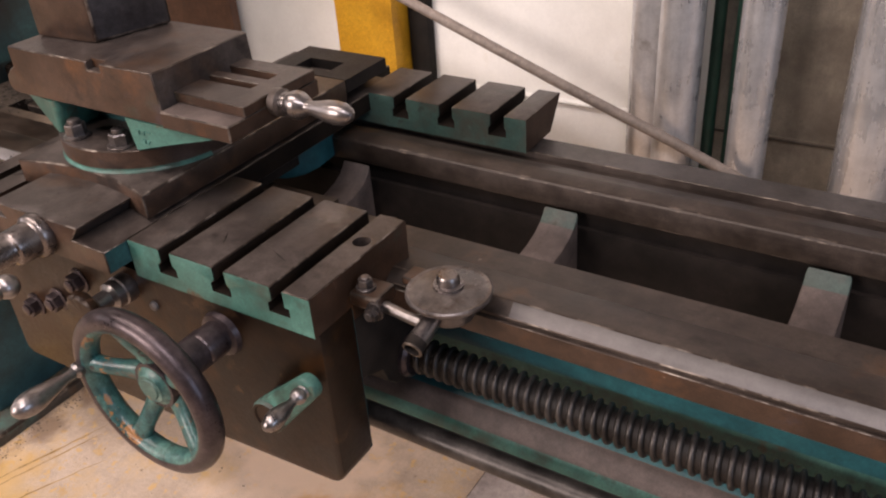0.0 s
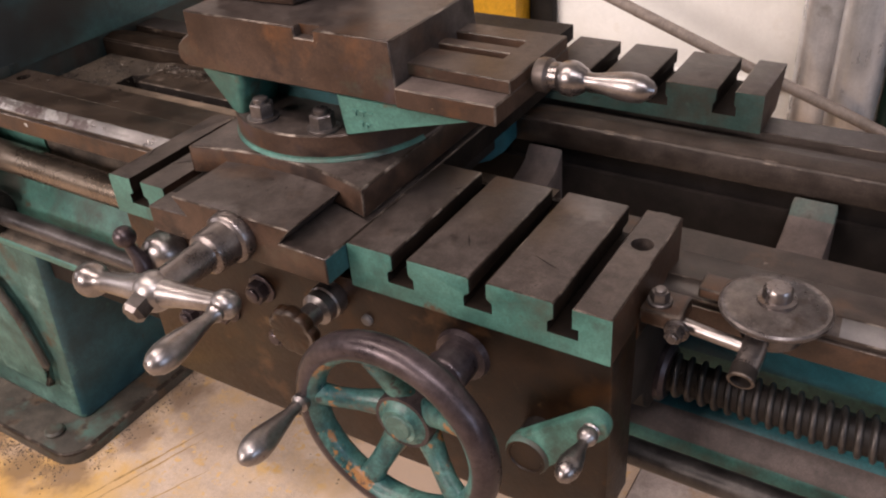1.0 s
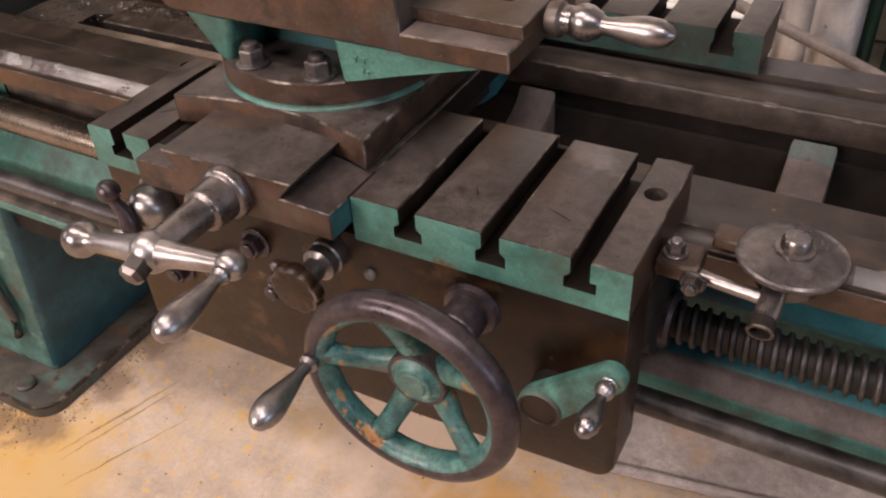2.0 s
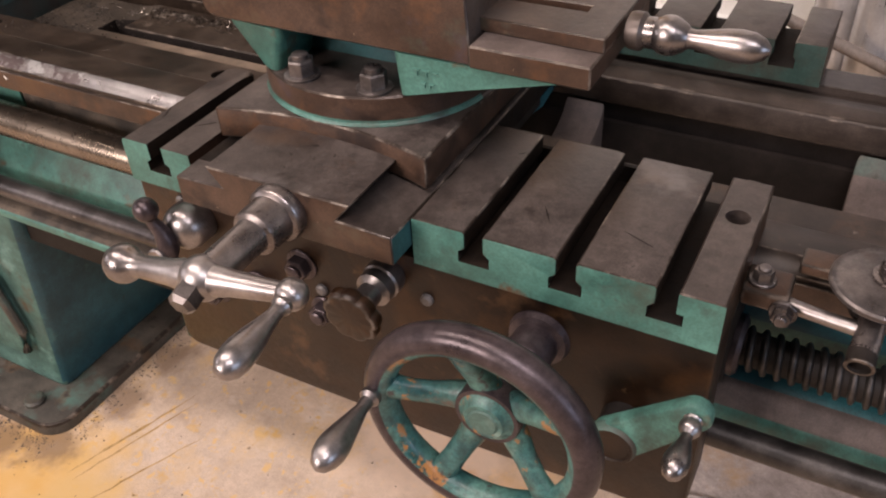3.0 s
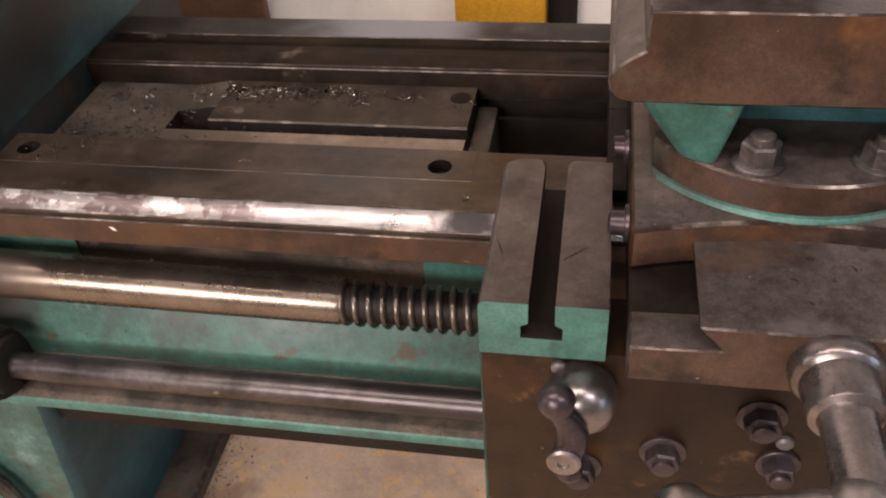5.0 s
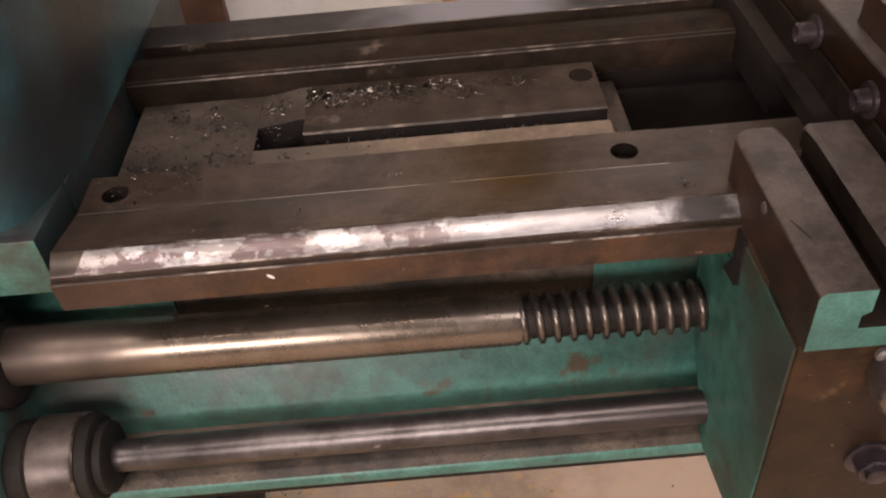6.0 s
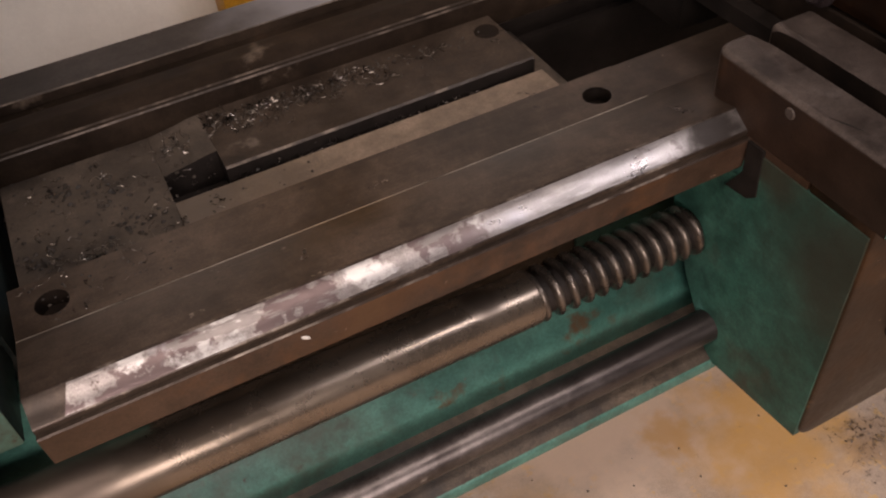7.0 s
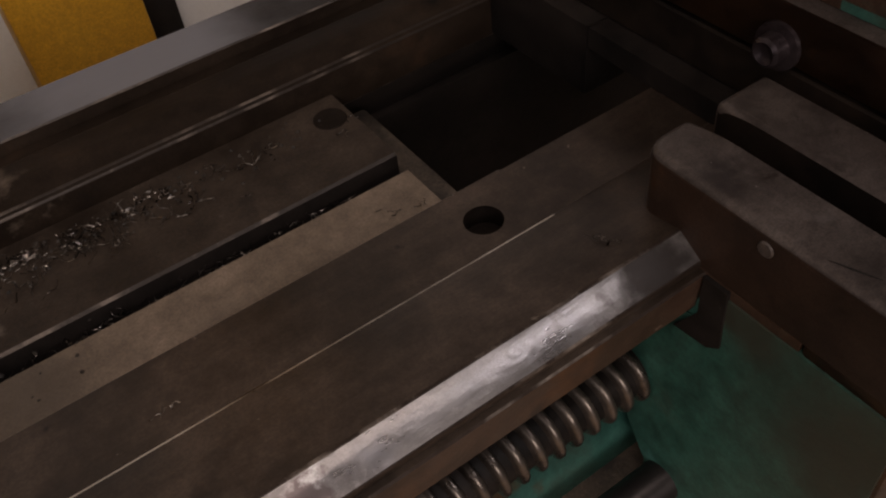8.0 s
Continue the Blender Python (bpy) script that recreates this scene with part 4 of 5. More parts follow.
def wing(name, x0, x1, y0, y1, slots, z0, z1, cut=None, face=GREEN):
    b = bmesh.new()
    extr(b, slotted(x0, x1, slots, z0, z1, cut), "y", y0, y1)
    if x0 < -0.3:
        worn(b, 0.014, 6, 0, 60, lambda e: all(v.co.y > y1 - 0.001 and abs(v.co.x - x0) < 0.001 for v in e.verts))
        worn(b, 0.009, 4, 0, 60, lambda e: all(v.co.y > y1 - 0.001 and min(abs(v.co.x + 0.282), abs(v.co.x + 0.265)) < 0.001 for v in e.verts) and abs(e.verts[0].co.z - e.verts[1].co.z) > 0.01)
        worn(b, 0.0080, 4, 0, 60, lambda e: all(v.co.z > z1 - 0.001 for v in e.verts) and (all(v.co.y > y1 - 0.0215 for v in e.verts) or all(v.co.x < x0 + 0.001 for v in e.verts)))
    worn(b, 0.0016, 2, 1, 40, lambda e: all(v.co.z > z1 - 0.03 for v in e.verts) and not (cut and min(v.co.x for v in e.verts) > cut[1] - 0.008 and max(v.co.z for v in e.verts) < z1 - 0.015))
    paint(b, 2, lambda n, c: n.y < -0.9 and c.y < y0 + 0.01)
    # Slot insides: oil, with the shade of the recess put into the colour.
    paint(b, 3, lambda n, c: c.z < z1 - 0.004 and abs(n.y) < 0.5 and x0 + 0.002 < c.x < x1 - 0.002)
    # End faces: a darker brown on the left wing than on the others.
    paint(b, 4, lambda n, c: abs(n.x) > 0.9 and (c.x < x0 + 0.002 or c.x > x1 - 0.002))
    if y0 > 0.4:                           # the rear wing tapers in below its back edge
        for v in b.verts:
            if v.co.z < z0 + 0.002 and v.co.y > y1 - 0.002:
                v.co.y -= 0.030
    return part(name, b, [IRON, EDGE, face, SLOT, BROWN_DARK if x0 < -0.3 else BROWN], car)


wing("front_wing", 0.0, 0.25, 0.0, 0.163, [(0.0475, 0.063), (0.1245, 0.140)], 0.754, Z, (0.2010, 0.2170))
bm = bmesh.new()
hole_plate(bm, 0.2170, 0.25, 0.0, 0.163, Z - 0.01955, Z, 0.2335, 0.107, 0.0098, 32, 0.017)
worn(bm, 0.0011, 1, 1, 40, lambda e: all(v.co.z > Z - 0.05 for v in e.verts) and min(v.co.z for v in e.verts) > Z - 0.004 and max(abs(v.co.x - 0.2335) for v in e.verts) > 0.0155)
paint(bm, 2, lambda n, c: n.y < -0.9 and c.y < 0.01)
paint(bm, 3, lambda n, c: n.x > 0.9 and c.x > 0.249)
part("end_land", bm, [IRON, EDGE, GREEN, BROWN], car)
# Added dark strip: hides the lit way behind the slots, as shade would.
bm = bmesh.new()
box(bm, 0.03, 0.16, 0.1634, 0.168, 0.7575, 0.786)
part("slot_end_shade", bm, [SLOT], car, "added dark strip standing for shade behind the slots")
wing("left_wing", -0.314, -0.232, 0.0, 0.1635, [(-0.282, -0.265)], 0.7537, Z)
# middle guide with its dovetail, running from front to back
GUIDE = [(-0.220, 0.772), (-0.001, 0.772), (-0.001, 0.7995), (-0.052, 0.8015), (-0.037, 0.8195), (-0.183, 0.8195), (-0.168, 0.8015), (-0.220, 0.8000)]
bm = bmesh.new()
extr(bm, GUIDE, "y", -0.030, 0.0)
worn(bm, 0.0012, 1, 1, 40, lambda e: min(v.co.y for v in e.verts) < -0.029 or abs(e.verts[0].co.y - e.verts[1].co.y) > 0.01)
paint(bm, 2, lambda n, c: n.y < -0.9)
paint(bm, 3, lambda n, c: n.x > 0.9 and c.z < 0.80)
part("guide_nose", bm, [IRON, EDGE, BROWN, TEAL], car)
bm = bmesh.new()
extr(bm, GUIDE, "y", 0.0, 0.50)
worn(bm, 0.0012, 1, 1, 40, lambda e: abs(e.verts[0].co.y - e.verts[1].co.y) > 0.1)
# Guide sides coloured dark, as shade below the slide.
paint(bm, 2, lambda n, c: abs(n.x) > 0.9 or c.x < -0.15)
part("dovetail_guide", bm, [IRON, DULL_EDGE, SLOT], car)
# bridge of the saddle over the bed, with curved flanks
bm = bmesh.new()
extr(bm, [(-0.235, 0.287), (-0.110, 0.286), (-0.068, 0.289), (-0.045, 0.299), (-0.031, 0.317), (-0.026, 0.345), (-0.030, 0.385), (-0.044, 0.435), (-0.070, 0.50), (-0.235, 0.50)], "z", 0.720, 0.7718)
worn(bm, 0.003, 2, 0, 30, lambda e: all(v.co.z < 0.73 for v in e.verts))
paint(bm, 1, lambda n, c: c.x < -0.115 or n.z > 0.5)
part("saddle_bridge", bm, [TEAL_CLEAN, IRON_DARK], car, "blue teal painted web of the saddle between the ways")
bm = bmesh.new()
box(bm, -0.235, -0.006, 0.164, 0.2855, 0.7572, 0.7718)
part("saddle_web", bm, [IRON_DARK], car)
wing("rear_wing", -0.12, 0.25, 0.444, 0.548, [(-0.036, -0.016), (0.0415, 0.0615), (0.1170, 0.1370), (0.1970, 0.2170)], 0.7535, Z, None, GREEN_DIRTY)
# wedge shoes riding on the front way
bm = bmesh.new()
extr(bm, [(0.099, 0.7525), (0.097, 0.714), (0.104, 0.708), (0.126, 0.705), (0.113, 0.7265), (0.1135, 0.7525)], "x", -0.3168, -0.300)
part("way_wiper", bm, [IRON_DARK], car, "dark wedge shaped wiper riding on the way")

apron = bmesh.new()
cr = [(0.25 - 0.022 + 0.022 * math.cos(a), 0.545 + 0.022 + 0.022 * math.sin(a)) for a in [-math.pi / 2 + math.pi / 2 * k / 5 for k in range(6)]]
cl = [(-0.314 + 0.016 - 0.016 * math.sin(a), 0.530 + 0.016 - 0.016 * math.cos(a)) for a in [math.pi / 2 - math.pi / 2 * k / 5 for k in range(6)]]
extr(apron, cl + [(0.0, 0.532)] + cr + [(0.25, 0.7536), (-0.314, 0.7536)], "y", 0.006, 0.060)
worn(apron, 0.003, 2, 0, 50, lambda e: min(v.co.z for v in e.verts) < 0.75)
part("apron", apron, [APRON], car)
bm = bmesh.new()
box(bm, -0.3145, 0.15, 0.0605, 0.135, 0.524, 0.736)
worn(bm, 0.004, 2, 0)
paint(bm, 1, lambda n, c: n.x < -0.8)
part("apron_box", bm, [IRON_DARK, GREEN], car)
# Apron side in the shaded green, darker than the other green faces.
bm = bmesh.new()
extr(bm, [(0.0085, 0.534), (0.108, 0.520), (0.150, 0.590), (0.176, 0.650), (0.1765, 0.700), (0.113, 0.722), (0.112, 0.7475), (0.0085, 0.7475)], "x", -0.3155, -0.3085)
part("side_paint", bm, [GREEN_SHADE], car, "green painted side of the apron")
bm = bmesh.new()
box(bm, 0.2465, 0.2490, 0.052, 0.060, 0.56, 0.752)
part("paint_edge", bm, [TEAL], car)
bm = bmesh.new()
box(bm, -0.3142, 0.2498, 0.0605, 0.163, 0.7365, 0.7535)
part("saddle_body", bm, [BROWN], car)
bm = bmesh.new()
extr(bm, [(0.0605, 0.7360), (0.0605, 0.655), (0.098, 0.640), (0.106, 0.618), (0.122, 0.602), (0.150, 0.596), (0.178, 0.602), (0.190, 0.620), (0.192, 0.690), (0.150, 0.720), (0.135, 0.736)], "x", 0.1505, 0.247)
worn(bm, 0.004, 2, 0, 30)
part("screw_housing", bm, [IRON_DARK], car, "black greasy housing round the lead screw")
bm = bmesh.new()
turn(bm, [(0.0222, 0), (0.030, 0), (0.030, 0.005), (0.026, 0.009), (0.0222, 0.009)], (0.2472, SY, SZ - 0.0125), (1, 0, 0), 32)
part("seal_ring", bm, [RIM], car)


# handwheel on the apron
def handwheel(c, R, r, start):
    b = bmesh.new()
    h0 = (c[0] + 0.003, c[1] + 0.016, c[2] + 0.004)      # the hub sits back from the rim
    turn(b, [(0, -0.014), (0.016, -0.014), (0.019, -0.010), (0.024, -0.008), (0.026, 0.0), (0.026, 0.016), (0.020, 0.020), (0.020, 0.064)], h0, (0, 1, 0), 32)
    paint(b, 1, lambda n, p: p.y > h0[1] + 0.018)
    w = part("handwheel", b, [WHEEL_GREEN, RIM], car, "dark polished handwheel with chipped green spokes")
    b = bmesh.new()
    N, M = 72, 16
    vs = [[b.verts.new((c[0] + (R + r * math.cos(q)) * math.cos(p), c[1] + r * 1.05 * math.sin(q), c[2] + (R + r * math.cos(q)) * math.sin(p)))
           for q in (2 * math.pi * j / M for j in range(M))] for p in (2 * math.pi * i / N for i in range(N))]
    for i in range(N):
        for j in range(M):
            f = b.faces.new((vs[i][j], vs[(i + 1) % N][j], vs[(i + 1) % N][(j + 1) % M], vs[i][(j + 1) % M]))
            q = 360 * (j + 0.5) / M
            f.material_index = 1 if 110 < q < 250 else 0
    part("rim", b, [RIM, WHEEL_GREEN], w)
    b = bmesh.new()
    turn(b, [(0, -0.0155), (0.011, -0.0155), (0.0125, -0.0135), (0.0125, -0.012)], h0, (0, 1, 0), 24)
    part("hub_cap", b, [GREEN_DIRTY], w)
    b = bmesh.new()
    turn(b, [(0.0260, -0.0085), (0.0268, -0.006), (0.0268, 0.012), (0.0258, 0.015)], h0, (0, 1, 0), 36)
    part("hub_band", b, [RIM], w)
    for k in range(5):
        a = radians(start + 72 * k)
        b = bmesh.new()
        dx, dz = math.cos(a), math.sin(a)
        path = [(h0[0] + (c[0] - h0[0]) * q + dx * R * q, h0[1] + o, h0[2] + (c[2] - h0[2]) * q + dz * R * q) for q, o in ((0.18, 0.004), (0.33, 0.002), (0.52, -0.005), (0.70, -0.011), (0.88, -0.015), (1.0, -0.016))]
        sweep(b, path, [0.016, 0.0125, 0.0102, 0.0098, 0.0112, 0.0125], 14, 0.8, (0, 1, 0))
        part("spoke", b, [WHEEL_GREEN], w)
    a = radians(start + 2)
    root = Vector((c[0] + R * math.cos(a), c[1] - r * 0.7, c[2] + R * math.sin(a)))
    d = Vector((0.03, -1, 0.03)).normalized()
    b = bmesh.new()
    turn(b, [(0.0055, -0.004), (0.0065, 0.0), (0.0085, 0.004), (0.0085, 0.008), (0.0055, 0.011), (0.0052, 0.020), (0.0072, 0.030), (0.0100, 0.044), (0.0122, 0.056),
             (0.0125, 0.064), (0.0110, 0.072), (0.0073, 0.079), (0.003, 0.0822), (0, 0.083)], root, d, 28)
    part("grip", b, [STEEL], w, "bright steel turning grip")


handwheel((0.1048, -0.0964, 0.7035), 0.0847, 0.0127, 173)
bm = bmesh.new()
turn(bm, [(0.027, 0.0), (0.025, -0.006), (0.0195, -0.008), (0.0195, -0.032), (0.0175, -0.035), (0.010, -0.035), (0.009, -0.032), (0, -0.032)], (0.111, 0.006, 0.7095), (0, 1, 0), 32)
part("bush", bm, [RIM], car, "dark iron bush behind the handwheel")


# engaging lever on the right of the apron
bm = bmesh.new()
P, Q = Vector((0.188, -0.016, 0.648)), Vector((0.246, -0.012, 0.706))
n = 14
d = (Q - P).normalized()
s = Vector((d.z, 0, -d.x))
ang = math.atan2(d.z, d.x)
outline = []
for k in range(n + 1):
    a = ang + math.pi / 2 + math.pi * k / n
    outline.append((P.x + 0.0195 * math.cos(a), P.z + 0.0195 * math.sin(a)))
for k in range(n + 1):
    a = ang - math.pi / 2 + math.pi * k / n
    outline.append((Q.x + 0.0135 * math.cos(a), Q.z + 0.0135 * math.sin(a)))
extr(bm, outline, "y", -0.024, -0.010)
worn(bm, 0.003, 2, 0)
lever = part("feed_lever", bm, [GREEN], car, "green painted lever with a bright steel grip")
bm = bmesh.new()
turn(bm, [(0, 0), (0.018, 0), (0.018, 0.018), (0, 0.018)], (P.x, -0.010, P.z), (0, 1, 0), 24)
part("pivot", bm, [IRON_DARK], lever)
bm = bmesh.new()
turn(bm, [(0.0205, 0.004), (0.0205, -0.003), (0.0185, -0.006), (0.0160, -0.006), (0.0150, -0.0045), (0, -0.0045)], (P.x, -0.022, P.z), (0, 1, 0), 28)
paint(bm, 1, lambda n, c: math.hypot(c.x - P.x, c.z - P.z) < 0.0172)
part("pivot_boss", bm, [GREEN_DIRTY, APRON], lever, "green rimmed boss with a dark oily face")
bm = bmesh.new()
turn(bm, [(0.005, 0.0), (0.0075, 0.003)] + ball(0.0085, 0.010, 6, 50, 130) + [(0.0046, 0.018), (0.0048, 0.022), (0.0078, 0.032), (0.0098, 0.041), (0.0096, 0.048), (0.0068, 0.055),
          (0.003, 0.0585), (0, 0.059)], (Q.x, -0.022, Q.z), (-0.02, -1, -0.05), 26)
part("grip", bm, [STEEL], lever, "bright steel acorn grip")

# cross feed collar, crank and grip
hub = Vector((-0.109, -0.126, 0.796))
bl, br = Vector((-0.192, -0.128, 0.783)), Vector((-0.026, -0.124, 0.808))
ax = (br - bl).normalized()
L = (br - bl).length
bm = bmesh.new()
turn(bm, ball(0.0165, 0.0, 8, 0, 140) + [(0.0092, 0.018), (0.0098, 0.030), (0.0112, 0.055), (0.0125, 0.062)] + ball(0.0185, 0.084, 8, 42, 138) +
     [(0.0120, 0.104), (0.0105, 0.112), (0.0088, 0.140), (0.0082, 0.152)] + ball(0.0125, L, 8, 40, 180), bl, ax, 30)
crank = part("cross_feed_crank", bm, [STEEL], car, "bright steel ball crank on the cross feed screw")
C = Vector((-0.106, -0.030, 0.797))
bm = bmesh.new()
turn(bm, [(0.0, 0.0), (0.0255, 0.0), (0.0262, 0.003), (0.0255, 0.010), (0.0240, 0.012), (0.0215, 0.014), (0.0205, 0.036), (0.0198, 0.0375), (0.0160, 0.0395), (0.0150, 0.042), (0.0148, 0.090)],
     C, (0, -1, 0), 36)
part("dial_collar", bm, [COLLAR], crank, "tarnished stepped dial collar")
bm = bmesh.new()
turn(bm, [(0.0, 0), (0.012, 0.0), (0.012, 0.014), (0.008, 0.018), (0, 0.018)], hub + Vector((0, -0.012, -0.002)), (0.05, -1, -0.25), 6)
part("hub_nut", bm, [STEEL_DARK], crank)
bm = bmesh.new()
gd = (Vector((-0.022, -0.208, 0.808)) - br).normalized()
turn(bm, [(0.0055, 0.004), (0.0075, 0.011), (0.0080, 0.014), (0.0058, 0.018), (0.0055, 0.023), (0.0074, 0.035), (0.0102, 0.048), (0.0120, 0.060), (0.0122, 0.068),
          (0.0106, 0.077), (0.0065, 0.0835), (0.003, 0.0855), (0, 0.086)], br, gd, 28)
part("grip", bm, [STEEL], crank, "pear shaped steel grip")

# half nut lever with balls
bm = bmesh.new()
sweep(bm, [(-0.261, -0.039, 0.752), (-0.259, -0.037, 0.742), (-0.254, -0.035, 0.732), (-0.250, -0.035, 0.722), (-0.250, -0.036, 0.712), (-0.253, -0.037, 0.703), (-0.252, -0.037, 0.692)],
      [0.006, 0.006, 0.008, 0.0105, 0.0105, 0.010, 0.007], 16, 1.0, (0, 1, 0))
half = part("half_nut_lever", bm, [RIM], car, "dark ball ended lever on the apron")
bm = bmesh.new()
turn(bm, [(0.0, 0.024), (0.0225, 0.024), (0.0235, 0.020), (0.023, 0.004), (0.020, -0.004), (0.012, -0.010), (0.005, -0.012), (0, -0.012)], (-0.246, -0.018, 0.724), (0, 1, 0), 32)
part("boss", bm, [STEEL], half, "domed bright steel boss")
for c, r in (((-0.261, -0.039, 0.757), 0.0120), ((-0.251, -0.037, 0.686), 0.0095)):
    bm = bmesh.new()
    turn(bm, ball(r, 0, 10), c, (0, 0, 1), 24)
    part("ball_knob", bm, [RIM], half)
bm = bmesh.new()
turn(bm, [(0, 0), (0.0112, 0), (0.0112, 0.003), (0.0095, 0.0045), (0.0040, 0.0045), (0.0035, 0.0030), (0, 0.0030)], (-0.2545, -0.0455, 0.707), (0, -1, 0.1), 24)
part("cap", bm, [STEEL], half)

# fluted knob
bm = bmesh.new()
turn(bm, [(0, 0.0), (0.021, 0.0), (0.0265, 0.003), (0.0265, 0.012), (0.0240, 0.015), (0, 0.0135)], (-0.031, -0.044, 0.728), (0, -1, -0.06), 54,
     0, lambda a: 1 - 0.10 * (1 - abs(math.sin(4.5 * a))) ** 1.5)
worn(bm, 0.0015, 1, 1, 50)
knob = part("fluted_knob", bm, [APRON, DULL_EDGE], car, "scalloped iron knob on a bright stem")
bm = bmesh.new()
turn(bm, [(0, 0.0), (0.017, 0.0), (0.018, 0.004), (0.018, 0.014), (0.0165, 0.016), (0.0165, 0.026), (0.011, 0.030), (0.011, 0.052)], (-0.031, 0.006, 0.728), (0, -1, 0), 30)
part("stem", bm, [STEEL], knob)

for i, (x, z, r) in enumerate(((-0.126, 0.706, 0.0125), (-0.186, 0.659, 0.0125), (-0.244, 0.633, 0.0125), (-0.107, 0.657, 0.0115))):
    bm = bmesh.new()
    hex_bolt(bm, (x, 0.006, z), (0, -1, 0), r, 0.014, 0.004, True, 0.2 + i)
    part("bolt", bm, [RIM], car)
for x, z in ((0.007, 0.712), (-0.261, 0.7395), (-0.107, 0.682)):
    bm = bmesh.new()
    turn(bm, [(0, 0.005), (0.004, 0.0048), (0.006, 0.003), (0.006, 0.0)], (x, 0.006, z), (0, -1, 0), 18)
    part("oil_plug", bm, [WAY_DULL], car)
bm = bmesh.new()
turn(bm, [(0, 0.0008), (0.0035, 0.0008), (0.0042, 0.0)], (-0.3140, 0.088, 0.790), (-1, 0, 0), 18)
part("oil_plug", bm, [IRON], car)

# ---- thread dial ----
dial = thing("thread_dial", (0.30, 0.08, 0.75), "greasy thread chasing dial on a bracket beside the saddle", "thread dial")
bm = bmesh.new()
turn(bm, [(0, -0.026), (0.020, -0.026), (0.024, -0.022), (0.024, -0.010), (0.016, -0.006), (0.016, 0.0), (0.0405, 0.0), (0.0425, 0.0025), (0.0425, 0.0052), (0.0408, 0.0068),
          (0.0385, 0.0062), (0.0365, 0.0064), (0.026, 0.0088), (0.016, 0.0105), (0, 0.0108)], (0.349, 0.088, 0.782), (0, 0, 1), 48)
part("disc", bm, [STEEL_DARK], dial)
bm = bmesh.new()
turn(bm, [(0, 0), (0.0150, 0), (0.0150, 0.0025), (0.0115, 0.0035), (0.0112, 0.0105), (0.0095, 0.0130), (0, 0.0134)], (0.349, 0.088, 0.7925), (0, 0, 1), 24)
part("nut", bm, [COLLAR], dial)
bm = bmesh.new()
box(bm, 0.2515, 0.286, 0.054, 0.088, 0.760, 0.776)
worn(bm, 0.003, 2, 1)
part("bracket", bm, [BROWN, DULL_EDGE], dial)
bm = bmesh.new()
box(bm, 0.286, 0.325, 0.098, 0.122, 0.768, 0.778)
worn(bm, 0.002, 2, 1)
part("link", bm, [BROWN, DULL_EDGE], dial)
for p, d in (((0.264, 0.068, 0.776), (0, 0, 1)), ((0.284, 0.054, 0.764), (0, -1, 0))):
    bm = bmesh.new()
    hex_bolt(bm, p, d, 0.0078, 0.011, 0.003, True, 0.5)
    part("bolt", bm, [STEEL_DARK], dial)
bm = bmesh.new()
sweep(bm, [(0.286, 0.066, 0.762), (0.312, 0.062, 0.762), (0.342, 0.058, 0.763)], [0.006, 0.0055, 0.006], 16)
part("arm", bm, [STEEL], dial)
bm = bmesh.new()
sweep(bm, [(0.343, 0.074, 0.768), (0.343, 0.062, 0.766), (0.343, 0.050, 0.7612), (0.342, 0.040, 0.7575)], [0.009, 0.0098, 0.0098, 0.0102], 22)
part("sleeve", bm, [COLLAR], dial, "rust tan hollow sleeve")
bm = bmesh.new()
turn(bm, [(0.0101, -0.012), (0.0102, 0), (0.0108, 0.001), (0.0104, 0.0018), (0.0080, 0.002), (0.0075, -0.01), (0, -0.01)], (0.342, 0.0305, 0.7542), (0, -0.94, -0.33), 26)
# Shallow mouth coloured dark inside, as shade in a hollow sleeve.
paint(bm, 1, lambda n, c: (c - Vector((0.342, 0.0305, 0.7542))).dot(Vector((0, -0.94, -0.33)).normalized()) < 0.0)
part("sleeve_mouth", bm, [EDGE, IRON_DARK], dial)

# ---- cross slide ----
cs = thing("cross_slide", (-0.113, 0.25, 0.80), "brown iron cross slide with a concave front", "cross slide")
bm = bmesh.new()
fr = []
for k in range(13):
    u = k / 12
    fr.append((-0.2215 + u * 0.2175, 0.0355 + 0.0175 * (1 - (2 * u - 1) ** 2)))
extr(bm, fr + [(-0.004, 0.40), (-0.2215, 0.40)], "z", 0.8035, 0.834)
worn(bm, 0.0022, 2, 1, 45)
paint(bm, 2, lambda n, c: abs(n.z) < 0.5, 0)
# Left face takes a darker material than the other sides.
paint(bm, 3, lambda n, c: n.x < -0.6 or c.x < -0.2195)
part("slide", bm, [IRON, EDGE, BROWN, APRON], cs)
bm = bmesh.new()
box(bm, -0.146, -0.110, 0.4005, 0.496, 0.815, 0.834)
box(bm, -0.048, -0.004, 0.4005, 0.496, 0.815, 0.834)
box(bm, -0.110, -0.048, 0.4005, 0.420, 0.815, 0.834)
box(bm, -0.110, -0.048, 0.455, 0.496, 0.815, 0.834)
part("rear_frame", bm, [IRON_DARK], cs)
for y, long in ((0.381, 0.010), (0.262, 0.014), (0.164, 0.010), (0.072, 0.012)):
    bm = bmesh.new()
    turn(bm, [(0.013, 0), (0.0128, 0.0025), (0.0085, 0.003), (0.0080, long), (0.006, long + 0.0015), (0.0035, long), (0, long - 0.002)], (-0.2216, y, 0.812), (-1, 0, 0), 22)
    part("gib_screw", bm, [RIM], cs)

# ---- compound rest ----
comp = thing("compound_rest", (-0.1, 0.17, 0.834), "brown iron compound rest on a green swivel base", "compound rest")
SC, SRAD = (-0.117, 0.165), 0.112
bm = bmesh.new()
N = 72
